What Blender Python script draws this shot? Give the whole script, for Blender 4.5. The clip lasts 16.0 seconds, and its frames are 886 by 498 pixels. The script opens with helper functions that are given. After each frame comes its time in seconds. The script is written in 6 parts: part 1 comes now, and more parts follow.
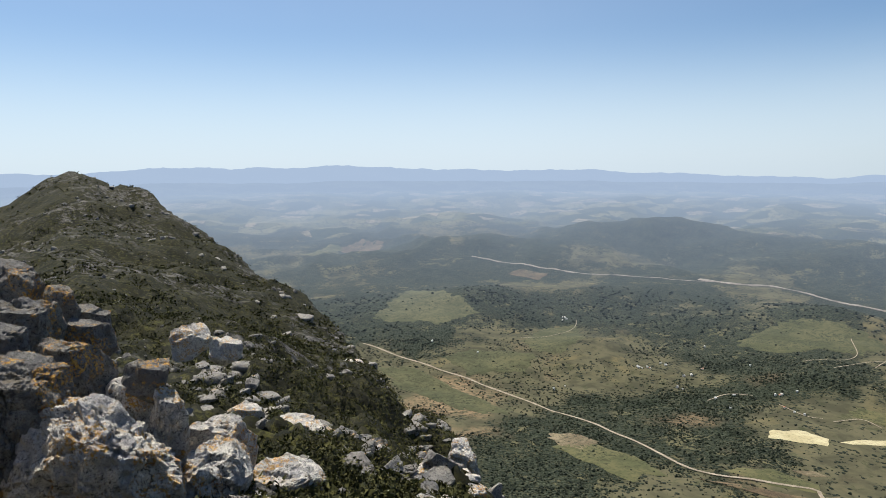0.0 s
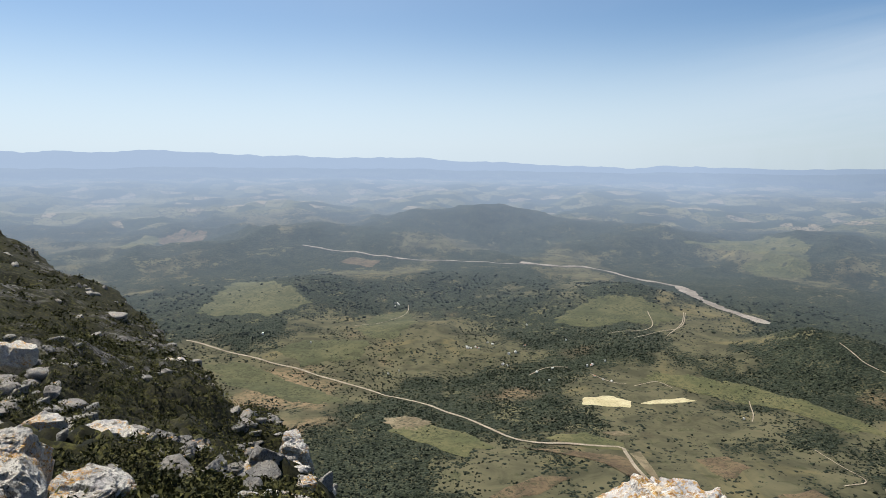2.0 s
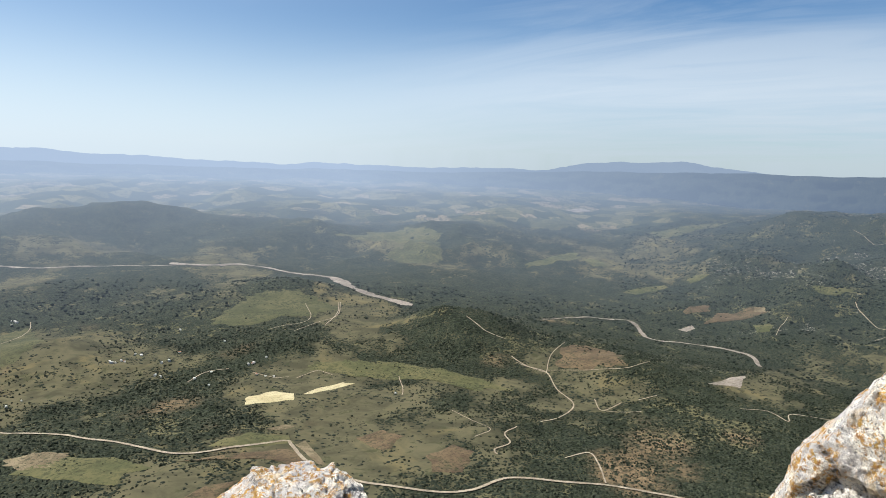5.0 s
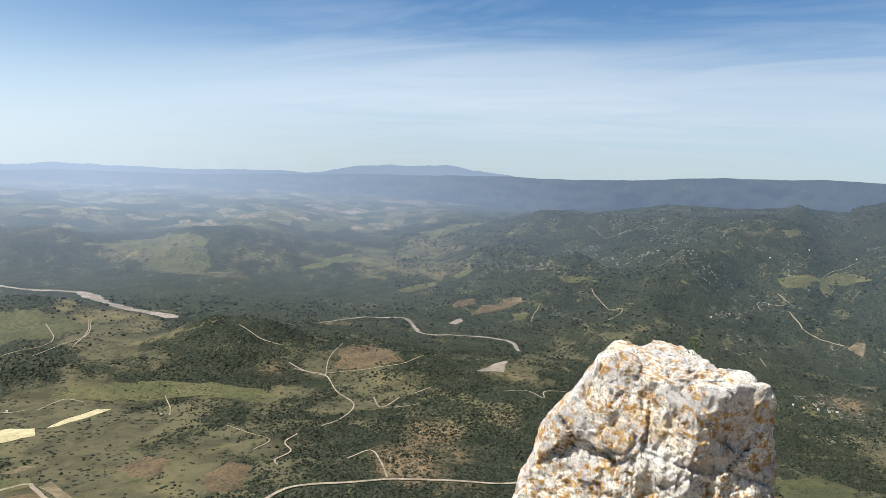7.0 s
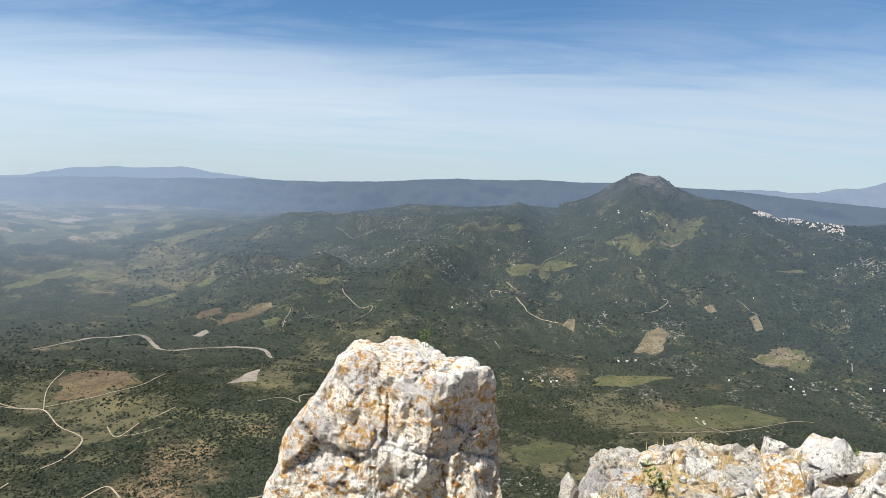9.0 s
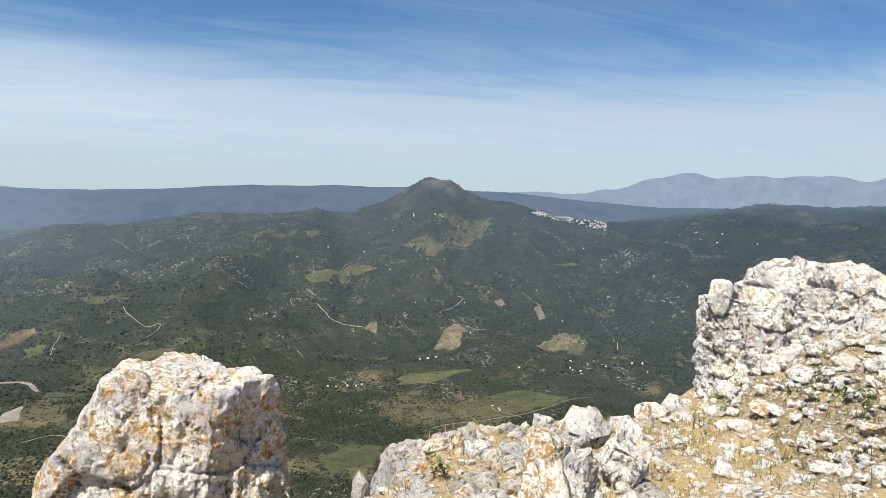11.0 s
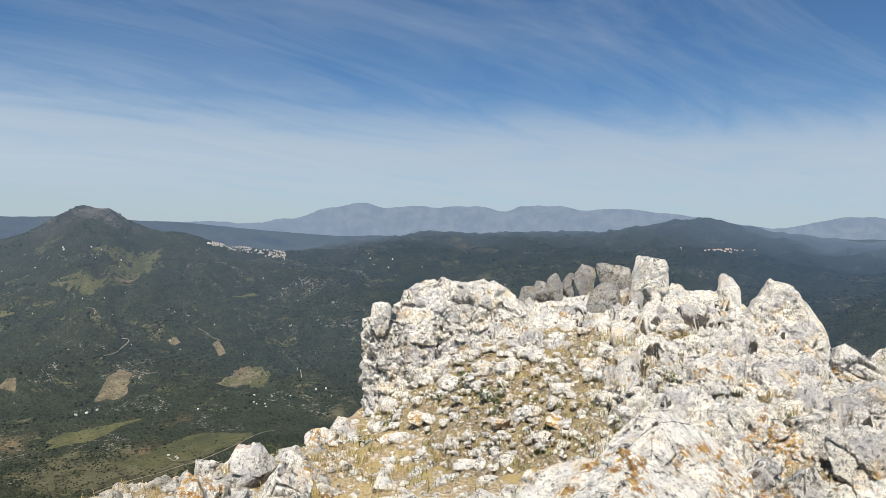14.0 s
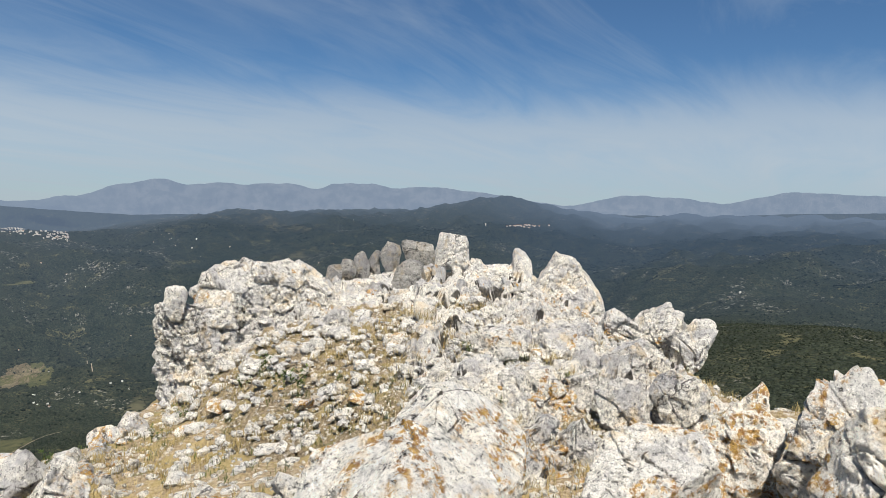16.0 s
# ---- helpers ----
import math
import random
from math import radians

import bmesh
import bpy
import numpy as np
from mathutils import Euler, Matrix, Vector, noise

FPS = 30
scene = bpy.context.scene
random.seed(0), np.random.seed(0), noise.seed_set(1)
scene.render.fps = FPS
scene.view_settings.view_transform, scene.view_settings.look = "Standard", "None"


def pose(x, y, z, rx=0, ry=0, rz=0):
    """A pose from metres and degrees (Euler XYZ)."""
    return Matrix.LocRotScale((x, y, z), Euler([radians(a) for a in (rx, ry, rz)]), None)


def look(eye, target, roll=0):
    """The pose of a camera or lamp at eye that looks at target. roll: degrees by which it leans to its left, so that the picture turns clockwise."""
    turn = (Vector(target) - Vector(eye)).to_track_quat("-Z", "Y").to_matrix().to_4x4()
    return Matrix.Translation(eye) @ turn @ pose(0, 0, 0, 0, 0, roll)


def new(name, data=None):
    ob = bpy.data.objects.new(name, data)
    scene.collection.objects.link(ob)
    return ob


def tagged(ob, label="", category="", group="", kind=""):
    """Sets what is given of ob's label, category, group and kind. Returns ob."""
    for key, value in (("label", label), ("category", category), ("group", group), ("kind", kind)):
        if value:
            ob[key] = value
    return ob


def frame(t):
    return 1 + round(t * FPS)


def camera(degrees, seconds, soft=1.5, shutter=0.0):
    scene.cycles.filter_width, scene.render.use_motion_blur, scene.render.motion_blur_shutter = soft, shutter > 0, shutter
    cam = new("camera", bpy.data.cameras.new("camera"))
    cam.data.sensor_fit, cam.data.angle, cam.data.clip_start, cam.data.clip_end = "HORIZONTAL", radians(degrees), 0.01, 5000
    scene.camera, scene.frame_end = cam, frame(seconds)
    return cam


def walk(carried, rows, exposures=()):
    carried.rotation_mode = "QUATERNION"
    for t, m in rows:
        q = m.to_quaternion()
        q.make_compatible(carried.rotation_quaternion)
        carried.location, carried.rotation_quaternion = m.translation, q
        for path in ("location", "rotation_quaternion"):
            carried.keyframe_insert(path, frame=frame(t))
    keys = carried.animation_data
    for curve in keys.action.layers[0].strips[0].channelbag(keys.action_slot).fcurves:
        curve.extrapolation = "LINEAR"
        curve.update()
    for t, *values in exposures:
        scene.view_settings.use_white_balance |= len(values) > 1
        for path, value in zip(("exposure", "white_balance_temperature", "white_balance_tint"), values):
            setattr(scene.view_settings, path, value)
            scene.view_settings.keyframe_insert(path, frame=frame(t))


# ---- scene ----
cam = camera(68.31, 16.0, soft=0.5)
# t, x, y, z, bearing (clockwise from +y), pitch, roll
ROWS = [
    (0.0, -0.059, 0.454, 1.568, -0.01, -7.84, -0.51),
    (0.5, -0.008, 0.473, 1.578, 3.25, -8.42, -0.12),
    (1.0, 0.019, 0.464, 1.568, 7.17, -8.58, -0.26),
    (1.5, 0.048, 0.445, 1.554, 11.69, -8.75, 0.32),
    (2.0, 0.084, 0.439, 1.545, 14.80, -8.92, 0.49),
    (2.5, 0.118, 0.425, 1.529, 18.24, -9.24, 0.54),
    (3.0, 0.133, 0.431, 1.520, 22.09, -9.29, 0.20),
    (3.5, 0.156, 0.430, 1.510, 28.42, -9.92, 0.47),
    (4.0, 0.240, 0.380, 1.515, 33.70, -9.19, 0.31),
    (4.5, 0.329, 0.324, 1.526, 39.26, -9.05, 1.41),
    (5.0, 0.394, 0.275, 1.531, 44.66, -8.59, 2.24),
    (7.5, 0.417, 0.176, 1.547, 69.72, -7.34, 3.01),
    (8.0, 0.425, 0.150, 1.556, 75.29, -7.05, 3.02),
    (8.5, 0.439, 0.112, 1.561, 80.56, -6.52, 2.90),
    (9.0, 0.450, 0.076, 1.569, 86.28, -6.23, 2.87),
    (11.5, 0.372, -0.121, 1.551, 107.39, -4.92, 1.60),
    (12.0, 0.381, -0.133, 1.537, 111.36, -4.81, 1.09),
    (12.5, 0.396, -0.167, 1.544, 116.35, -4.18, 1.30),
    (13.0, 0.397, -0.217, 1.545, 120.61, -3.64, 1.96),
    (13.5, 0.369, -0.271, 1.560, 126.84, -2.63, 1.58),
    (14.0, 0.343, -0.312, 1.570, 131.30, -1.59, 1.59),
    (14.5, 0.326, -0.330, 1.574, 135.43, -1.99, 1.17),
    (15.0, 0.303, -0.360, 1.572, 140.00, -2.14, 1.79),
    (15.5, 0.282, -0.384, 1.572, 144.18, -2.27, 1.87),
    (16.0, 0.253, -0.405, 1.578, 147.62, -3.12, 1.36),
]
EXPOSURES = [(0.0, 0.40), (5.0, 0.50), (9.0, 0.60), (12.5, 0.43), (16.0, 0.16)]
walk(cam, [(t, pose(x, y, z, 90 + pitch, 0, -bearing) @ pose(0, 0, 0, 0, 0, roll)) for t, x, y, z, bearing, pitch, roll in ROWS], EXPOSURES)

import functools

# ---------------------------------------------------------------- light
SUN_BEARING, SUN_ELEVATION = -38.0, 58.0
world = bpy.data.worlds.new("sky")
scene.world = world
world.use_nodes = True
wn, wl = world.node_tree.nodes, world.node_tree.links
wn.clear()


def wnode(kind, **kw):
    n = wn.new(kind)
    for k, v in kw.items():
        n.inputs[k].default_value = v
    return n


sky = wn.new("ShaderNodeTexSky")
sky.sky_type = "NISHITA"
sky.sun_disc = False
sky.sun_elevation = radians(SUN_ELEVATION)
sky.sun_rotation = radians(SUN_BEARING)
sky.altitude = 900
sky.air_density, sky.dust_density, sky.ozone_density = 1.0, 0.2, 3.5
# thin cirrus: noise on the plane of the high cloud, drawn out in one direction
wco = wn.new("ShaderNodeTexCoord")
wsep = wn.new("ShaderNodeSeparateXYZ")
wl.new(wco.outputs["Generated"], wsep.inputs[0])


def wmath(op, a, b=None, c=None):
    n = wn.new("ShaderNodeMath")
    n.operation = op
    for i, v in enumerate((a, b, c)):
        if v is None:
            continue
        if isinstance(v, (int, float)):
            n.inputs[i].default_value = v
        else:
            wl.new(v, n.inputs[i])
    return n.outputs[0]


up_part = wmath("ADD", wmath("MAXIMUM", wsep.outputs[2], 0.0), 0.10)
cx, cy = wmath("DIVIDE", wsep.outputs[0], up_part), wmath("DIVIDE", wsep.outputs[1], up_part)
wcomb = wn.new("ShaderNodeCombineXYZ")
wl.new(cx, wcomb.inputs[0])
wl.new(cy, wcomb.inputs[1])
wmap = wn.new("ShaderNodeMapping")
wmap.inputs["Rotation"].default_value = (0, 0, radians(14))
wmap.inputs["Scale"].default_value = (1.5, 0.48, 1.0)
wl.new(wcomb.outputs[0], wmap.inputs[0])
cirrus = wnode("ShaderNodeTexNoise", Scale=1.0, Detail=8.0, Roughness=0.60, Distortion=1.1)
wl.new(wmap.outputs[0], cirrus.inputs["Vector"])
patch = wnode("ShaderNodeTexNoise", Scale=0.42, Detail=2.0, Roughness=0.5)
wl.new(wcomb.outputs[0], patch.inputs["Vector"])
cover = wmath("MULTIPLY_ADD", patch.outputs["Fac"], 0.55, wmath("MULTIPLY", cirrus.outputs["Fac"], 0.75))
wramp = wn.new("ShaderNodeMapRange")
wramp.inputs["From Min"].default_value, wramp.inputs["From Max"].default_value = 0.64, 0.92
wramp.inputs["To Max"].default_value = 0.36
wl.new(cover, wramp.inputs["Value"])
high = wn.new("ShaderNodeMapRange")
high.interpolation_type = "SMOOTHSTEP"
high.inputs["From Min"].default_value, high.inputs["From Max"].default_value = 0.03, 0.13
wl.new(wsep.outputs[2], high.inputs["Value"])
low = wn.new("ShaderNodeMapRange")
low.interpolation_type = "SMOOTHSTEP"
low.inputs["From Min"].default_value = 0.19
low.inputs["To Max"].default_value = 0.78
toward = wmath("MULTIPLY_ADD", wsep.outputs[0], math.sin(radians(SUN_BEARING)), wmath("MULTIPLY", wsep.outputs[1], math.cos(radians(SUN_BEARING))))
bank = wn.new("ShaderNodeMapRange")
bank.interpolation_type = "SMOOTHSTEP"
bank.inputs["From Min"].default_value, bank.inputs["From Max"].default_value = 0.45, -0.25
bank.inputs["To Min"].default_value = 0.06
wl.new(toward, bank.inputs["Value"])
wl.new(wmath("MULTIPLY", bank.outputs[0], 0.085), low.inputs["From Max"])
edge = wmath("MULTIPLY_ADD", wmath("SUBTRACT", cirrus.outputs["Fac"], 0.5), 0.13, -0.03)
wl.new(wmath("MULTIPLY_ADD", edge, bank.outputs[0], wsep.outputs[2]), low.inputs["Value"])
# the cirrus stands over the half of the sky away from the sun
streaks = wmath("MULTIPLY_ADD", wmath("SUBTRACT", cirrus.outputs["Fac"], 0.5), wmath("MULTIPLY", bank.outputs[0], 0.8), 0.94)
veil = wmath("MAXIMUM", wmath("MULTIPLY", low.outputs[0], streaks), wmath("MULTIPLY", wmath("MULTIPLY", wramp.outputs[0], bank.outputs[0]), high.outputs[0]))
glare = wn.new("ShaderNodeMapRange")
glare.inputs["From Min"].default_value, glare.inputs["From Max"].default_value = -0.2, 0.7
glare.inputs["To Max"].default_value = 0.25
wl.new(toward, glare.inputs["Value"])
veil = wmath("ADD", veil, wmath("MULTIPLY", glare.outputs[0], wmath("SUBTRACT", 1.0, veil)))
wmix = wn.new("ShaderNodeMixRGB")
wl.new(veil, wmix.inputs[0])
wtint = wn.new("ShaderNodeMixRGB")
wtint.blend_type = "MULTIPLY"
wtint.inputs[0].default_value = 1.0
wl.new(sky.outputs[0], wtint.inputs[1])
wtint.inputs[2].default_value = (0.80, 1.09, 1.28, 1)
wl.new(wtint.outputs[0], wmix.inputs[1])
# the veil is brighter towards the sun
side = wn.new("ShaderNodeMapRange")
side.inputs["From Min"].default_value, side.inputs["From Max"].default_value = -1.0, 0.75
wl.new(toward, side.inputs["Value"])
wveil = wn.new("ShaderNodeMixRGB")
wl.new(side.outputs[0], wveil.inputs[0])
wveil.inputs[1].default_value = (7.3, 8.3, 9.2, 1)
wveil.inputs[2].default_value = (9.9, 11.3, 12.9, 1)
# below the bank of thin cloud, away from the sun, the air is greyer
murk = wn.new("ShaderNodeMapRange")
murk.interpolation_type = "SMOOTHSTEP"
murk.inputs["From Min"].default_value, murk.inputs["From Max"].default_value = 0.10, 0.0
murk.inputs["To Max"].default_value = 0.65
wl.new(wsep.outputs[2], murk.inputs["Value"])
wmurk = wn.new("ShaderNodeMixRGB")
wl.new(wmath("MULTIPLY", murk.outputs[0], bank.outputs[0]), wmurk.inputs[0])
wl.new(wveil.outputs[0], wmurk.inputs[1])
wmurk.inputs[2].default_value = (6.1, 7.2, 8.3, 1)
wl.new(wmurk.outputs[0], wmix.inputs[2])
wbg = wn.new("ShaderNodeBackground")
wbg.inputs["Strength"].default_value = 0.058
wl.new(wmix.outputs[0], wbg.inputs["Color"])
wout = wn.new("ShaderNodeOutputWorld")
wl.new(wbg.outputs[0], wout.inputs[0])

sun = new("sun", bpy.data.lights.new("sun", "SUN"))
sun.data.energy, sun.data.angle, sun.data.color = 6.0, radians(0.53), (1.0, 0.95, 0.87)
sb, se = radians(SUN_BEARING), radians(SUN_ELEVATION)
sun.matrix_world = look((0, 0, 300), Vector((0, 0, 300)) - Vector((math.sin(sb) * math.cos(se), math.cos(sb) * math.cos(se), math.sin(se))))


# ---------------------------------------------------------------- materials
class Mat:
    """A node material, put together by small helpers."""

    def __init__(self, name, rough=0.9, spec=0.25):
        self.m = bpy.data.materials.new(name)
        self.m.use_nodes = True
        self.n, self.l = self.m.node_tree.nodes, self.m.node_tree.links
        self.b = self.n["Principled BSDF"]
        self.b.inputs["Roughness"].default_value = rough
        self.b.inputs["Specular IOR Level"].default_value = spec
        self.place = self.n.new("ShaderNodeNewGeometry").outputs["Position"]
        self.info = self.n.new("ShaderNodeObjectInfo").outputs["Random"]

    def link(self, a, socket):
        if isinstance(a, (int, float)):
            socket.default_value = a
        elif isinstance(a, tuple):
            socket.default_value = (*a, 1) if len(a) == 3 and len(socket.default_value) == 4 else a
        else:
            self.l.new(a, socket)

    def noise(self, scale, detail=4, rough=0.55, distort=0.0, at=None, colour=False):
        t = self.n.new("ShaderNodeTexNoise")
        self.l.new(at or self.place, t.inputs["Vector"])
        for k, v in (("Scale", scale), ("Detail", detail), ("Roughness", rough), ("Distortion", distort)):
            t.inputs[k].default_value = v
        return t.outputs["Color" if colour else "Fac"]

    def cells(self, scale, feature="F1", at=None, rand=1.0):
        t = self.n.new("ShaderNodeTexVoronoi")
        t.feature = feature
        self.l.new(at or self.place, t.inputs["Vector"])
        t.inputs["Scale"].default_value, t.inputs["Randomness"].default_value = scale, rand
        return t.outputs["Distance"]

    def plots(self, scale, warp):
        """Irregular plots of land: distance to the hedge and a random number for each."""
        v = self.n.new("ShaderNodeVectorMath")
        v.operation = "MULTIPLY_ADD"
        self.l.new(self.noise(0.004, 3, colour=True), v.inputs[0])
        v.inputs[1].default_value = (warp, warp, 0)
        self.l.new(self.place, v.inputs[2])
        edge, cell = self.n.new("ShaderNodeTexVoronoi"), self.n.new("ShaderNodeTexVoronoi")
        edge.feature = "DISTANCE_TO_EDGE"
        for t in (edge, cell):
            t.voronoi_dimensions = "2D"
            t.inputs["Scale"].default_value = scale
            self.l.new(v.outputs[0], t.inputs["Vector"])
        tint = self.n.new("ShaderNodeSeparateColor")
        self.l.new(cell.outputs["Color"], tint.inputs[0])
        return edge.outputs["Distance"], tint.outputs[0]

    def crowns(self, scale):
        """Tree crowns seen from afar: distance from the trunk and a random number for each."""
        t = self.n.new("ShaderNodeTexVoronoi")
        t.voronoi_dimensions = "2D"
        t.inputs["Scale"].default_value = scale
        self.l.new(self.place, t.inputs["Vector"])
        tint = self.n.new("ShaderNodeSeparateColor")
        self.l.new(t.outputs["Color"], tint.inputs[0])
        return t.outputs["Distance"], tint.outputs[0]

    def swell(self, height, strength, distance):
        """A second, coarser relief on top of bump()."""
        t = self.n.new("ShaderNodeBump")
        self.link(height, t.inputs["Height"])
        t.inputs["Strength"].default_value, t.inputs["Distance"].default_value = strength, distance
        old = self.b.inputs["Normal"].links[0].from_socket
        self.l.new(old, t.inputs["Normal"])
        self.l.new(t.outputs[0], self.b.inputs["Normal"])

    def step(self, v, lo, hi, a=0.0, b=1.0):
        t = self.n.new("ShaderNodeMapRange")
        t.interpolation_type = "SMOOTHSTEP"
        self.link(v, t.inputs["Value"])
        for k, x in (("From Min", lo), ("From Max", hi), ("To Min", a), ("To Max", b)):
            t.inputs[k].default_value = x
        return t.outputs[0]

    def math(self, op, a, b=0.0, c=0.0):
        t = self.n.new("ShaderNodeMath")
        t.operation = op
        for i, v in enumerate((a, b, c)):
            self.link(v, t.inputs[i])
        return t.outputs[0]

    def mix(self, f, a, b, mode="MIX"):
        t = self.n.new("ShaderNodeMixRGB")
        t.blend_type = mode
        for i, v in enumerate((f, a, b)):
            self.link(v, t.inputs[i])
        return t.outputs[0]

    def attr(self, name):
        t = self.n.new("ShaderNodeAttribute")
        t.attribute_name = name
        return t.outputs["Fac"]

    def up(self):
        g = self.n.new("ShaderNodeNewGeometry")
        s = self.n.new("ShaderNodeSeparateXYZ")
        self.l.new(g.outputs["Normal"], s.inputs[0])
        return s.outputs[2]

    def bump(self, height, strength, distance):
        t = self.n.new("ShaderNodeBump")
        self.link(height, t.inputs["Height"])
        t.inputs["Strength"].default_value, t.inputs["Distance"].default_value = strength, distance
        self.l.new(t.outputs[0], self.b.inputs["Normal"])

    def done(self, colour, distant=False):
        """distant: haze is painted on as emission, by the share of air that the far meshes carry, brighter sunward."""
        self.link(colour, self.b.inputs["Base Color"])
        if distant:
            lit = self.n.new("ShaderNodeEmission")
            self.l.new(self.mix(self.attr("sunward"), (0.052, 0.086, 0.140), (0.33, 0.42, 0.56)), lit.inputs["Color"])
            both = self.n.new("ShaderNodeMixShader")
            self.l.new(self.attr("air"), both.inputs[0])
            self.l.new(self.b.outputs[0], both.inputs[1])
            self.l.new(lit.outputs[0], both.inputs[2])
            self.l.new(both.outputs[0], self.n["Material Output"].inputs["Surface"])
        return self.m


def limestone(name, lichen, shade, speck=1.0, soil=False):
    """Pale weathered limestone: white and cream crust with grey weathering, dark pits and stains, orange lichen, rough relief."""
    m = Mat(name, 0.92, 0.15)
    big = m.noise(1.4, 6, 0.62, 0.6)
    mid = m.noise(6.5, 8, 0.72, 0.1)
    fine = m.noise(34.0, 8, 0.8)
    pit = m.noise(19.0, 7, 0.78, 0.2)
    tone = lambda r, g, b: (r * shade, g * shade, b * shade)
    col = m.mix(m.step(big, 0.42, 0.58), tone(0.84, 0.80, 0.73), tone(0.99, 0.92, 0.79))
    col = m.mix(m.step(mid, 0.50, 0.60, 0, 0.8), col, tone(1.06, 1.01, 0.91))
    col = m.mix(m.step(m.noise(2.3, 6, 0.66, 0.5), 0.52, 0.60, 0, 0.38 * speck), col, tone(0.60, 0.59, 0.59))
    col = m.mix(m.step(m.noise(9.5, 8, 0.76, 0.15), 0.45, 0.41, 0, 0.45 * speck), col, tone(0.42, 0.40, 0.375))
    col = m.mix(m.step(m.noise(23.0, 7, 0.80, 0.1), 0.44, 0.42, 0, 0.85 * speck), col, tone(0.15, 0.14, 0.13))
    col = m.mix(m.step(pit, 0.40, 0.375, 0.0, 0.95), col, (0.035, 0.032, 0.03))
    col = m.mix(m.step(m.noise(70.0, 4, 0.75), 0.43, 0.40, 0.0, 0.6 * speck), col, tone(0.32, 0.30, 0.28))
    warp = m.n.new("ShaderNodeVectorMath")
    warp.operation = "MULTIPLY_ADD"
    m.l.new(m.noise(2.6, 5, 0.65, colour=True), warp.inputs[0])
    warp.inputs[1].default_value = (0.55, 0.55, 0.55)
    m.l.new(m.place, warp.inputs[2])
    seam = m.cells(1.2, "DISTANCE_TO_EDGE", warp.outputs[0])
    crack = m.math("MULTIPLY", m.step(seam, 0.020, 0.004), m.step(m.noise(1.6, 4, 0.6), 0.54, 0.60))
    col = m.mix(m.math("MULTIPLY", crack, 0.85), col, (0.075, 0.068, 0.06))
    grit = m.noise(110.0, 5, 0.8)
    col = m.mix(m.step(grit, 0.46, 0.36, 0.0, 0.55), col, tone(0.30, 0.28, 0.26))
    col = m.mix(m.step(grit, 0.56, 0.66, 0.0, 0.5), col, tone(1.10, 1.06, 0.98))
    col = m.mix(m.step(m.noise(48.0, 7, 0.8), 0.43, 0.40, 0.0, 0.8), col, tone(0.13, 0.12, 0.11))
    crust = m.math("MULTIPLY_ADD", m.attr("block"), 0.8, m.math("MULTIPLY_ADD", m.noise(3.5, 7, 0.7, 0.2), 3.0, -1.5))
    col = m.mix(m.step(crust, 0.05, 0.55, 0, 0.62 * speck), col, m.mix(m.noise(28.0, 6, 0.75), tone(0.30, 0.29, 0.295), tone(0.66, 0.64, 0.645)))
    # joints darkened by colour: soil in them plus crevice shade the relief lacks
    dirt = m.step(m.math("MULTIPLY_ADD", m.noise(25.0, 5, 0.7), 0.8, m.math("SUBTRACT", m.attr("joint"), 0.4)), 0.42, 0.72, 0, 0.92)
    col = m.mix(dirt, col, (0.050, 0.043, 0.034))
    tan = m.noise(3.1, 8, 0.74, 0.1)
    col = m.mix(m.step(tan, 0.53, 0.63, 0, 0.55), col, tone(0.74, 0.57, 0.34))
    dark = m.math("MULTIPLY", m.step(m.noise(11.0, 8, 0.78, 0.6), 0.54, 0.60), m.step(m.noise(2.1, 4, 0.6, 0.4), 0.50, 0.60))
    col = m.mix(m.math("MULTIPLY", dark, 0.8), col, (0.07, 0.066, 0.064))
    blot = m.noise(1.7, 4, 0.6, 0.6)
    oran = m.math("MULTIPLY", m.step(m.noise(15.0, 9, 0.80, 0.15), 0.49, 0.55), m.step(blot, 0.645 - lichen, 0.705 - lichen))
    hue = m.mix(m.step(m.noise(22.0, 6, 0.75), 0.38, 0.62), (0.70, 0.42, 0.09), (0.33, 0.14, 0.03))
    col = m.mix(m.math("MULTIPLY", oran, 0.92), col, hue)
    if soil:
        earth = m.mix(m.step(m.noise(30.0, 5, 0.7), 0.36, 0.64), (0.22, 0.165, 0.10), (0.46, 0.37, 0.24))
        earth = m.mix(m.step(m.noise(4.0, 6, 0.65), 0.48, 0.58, 0, 0.8), earth, m.mix(m.noise(60.0, 4, 0.7), (0.24, 0.18, 0.07), (0.50, 0.40, 0.19)))
        earth = m.mix(m.step(m.noise(15.0, 7, 0.75), 0.55, 0.59), earth, tone(0.80, 0.74, 0.64))
        col = m.mix(m.step(m.math("MULTIPLY_ADD", m.noise(7.0, 6, 0.7), 0.9, m.math("SUBTRACT", m.attr("soil"), 0.45)), 0.42, 0.58), col, earth)
    h = m.math("ADD", m.math("MULTIPLY", mid, 1.0), m.math("MULTIPLY", fine, 0.55))
    h = m.math("ADD", h, m.math("MULTIPLY", m.step(pit, 0.30, 0.46), 0.6))
    h = m.math("SUBTRACT", h, m.math("MULTIPLY", crack, 0.7))
    h = m.math("ADD", h, m.math("MULTIPLY", m.noise(14.0, 8, 0.75, 0.3), 0.8))
    m.bump(h, 0.95, 0.06)
    return m.done(col)


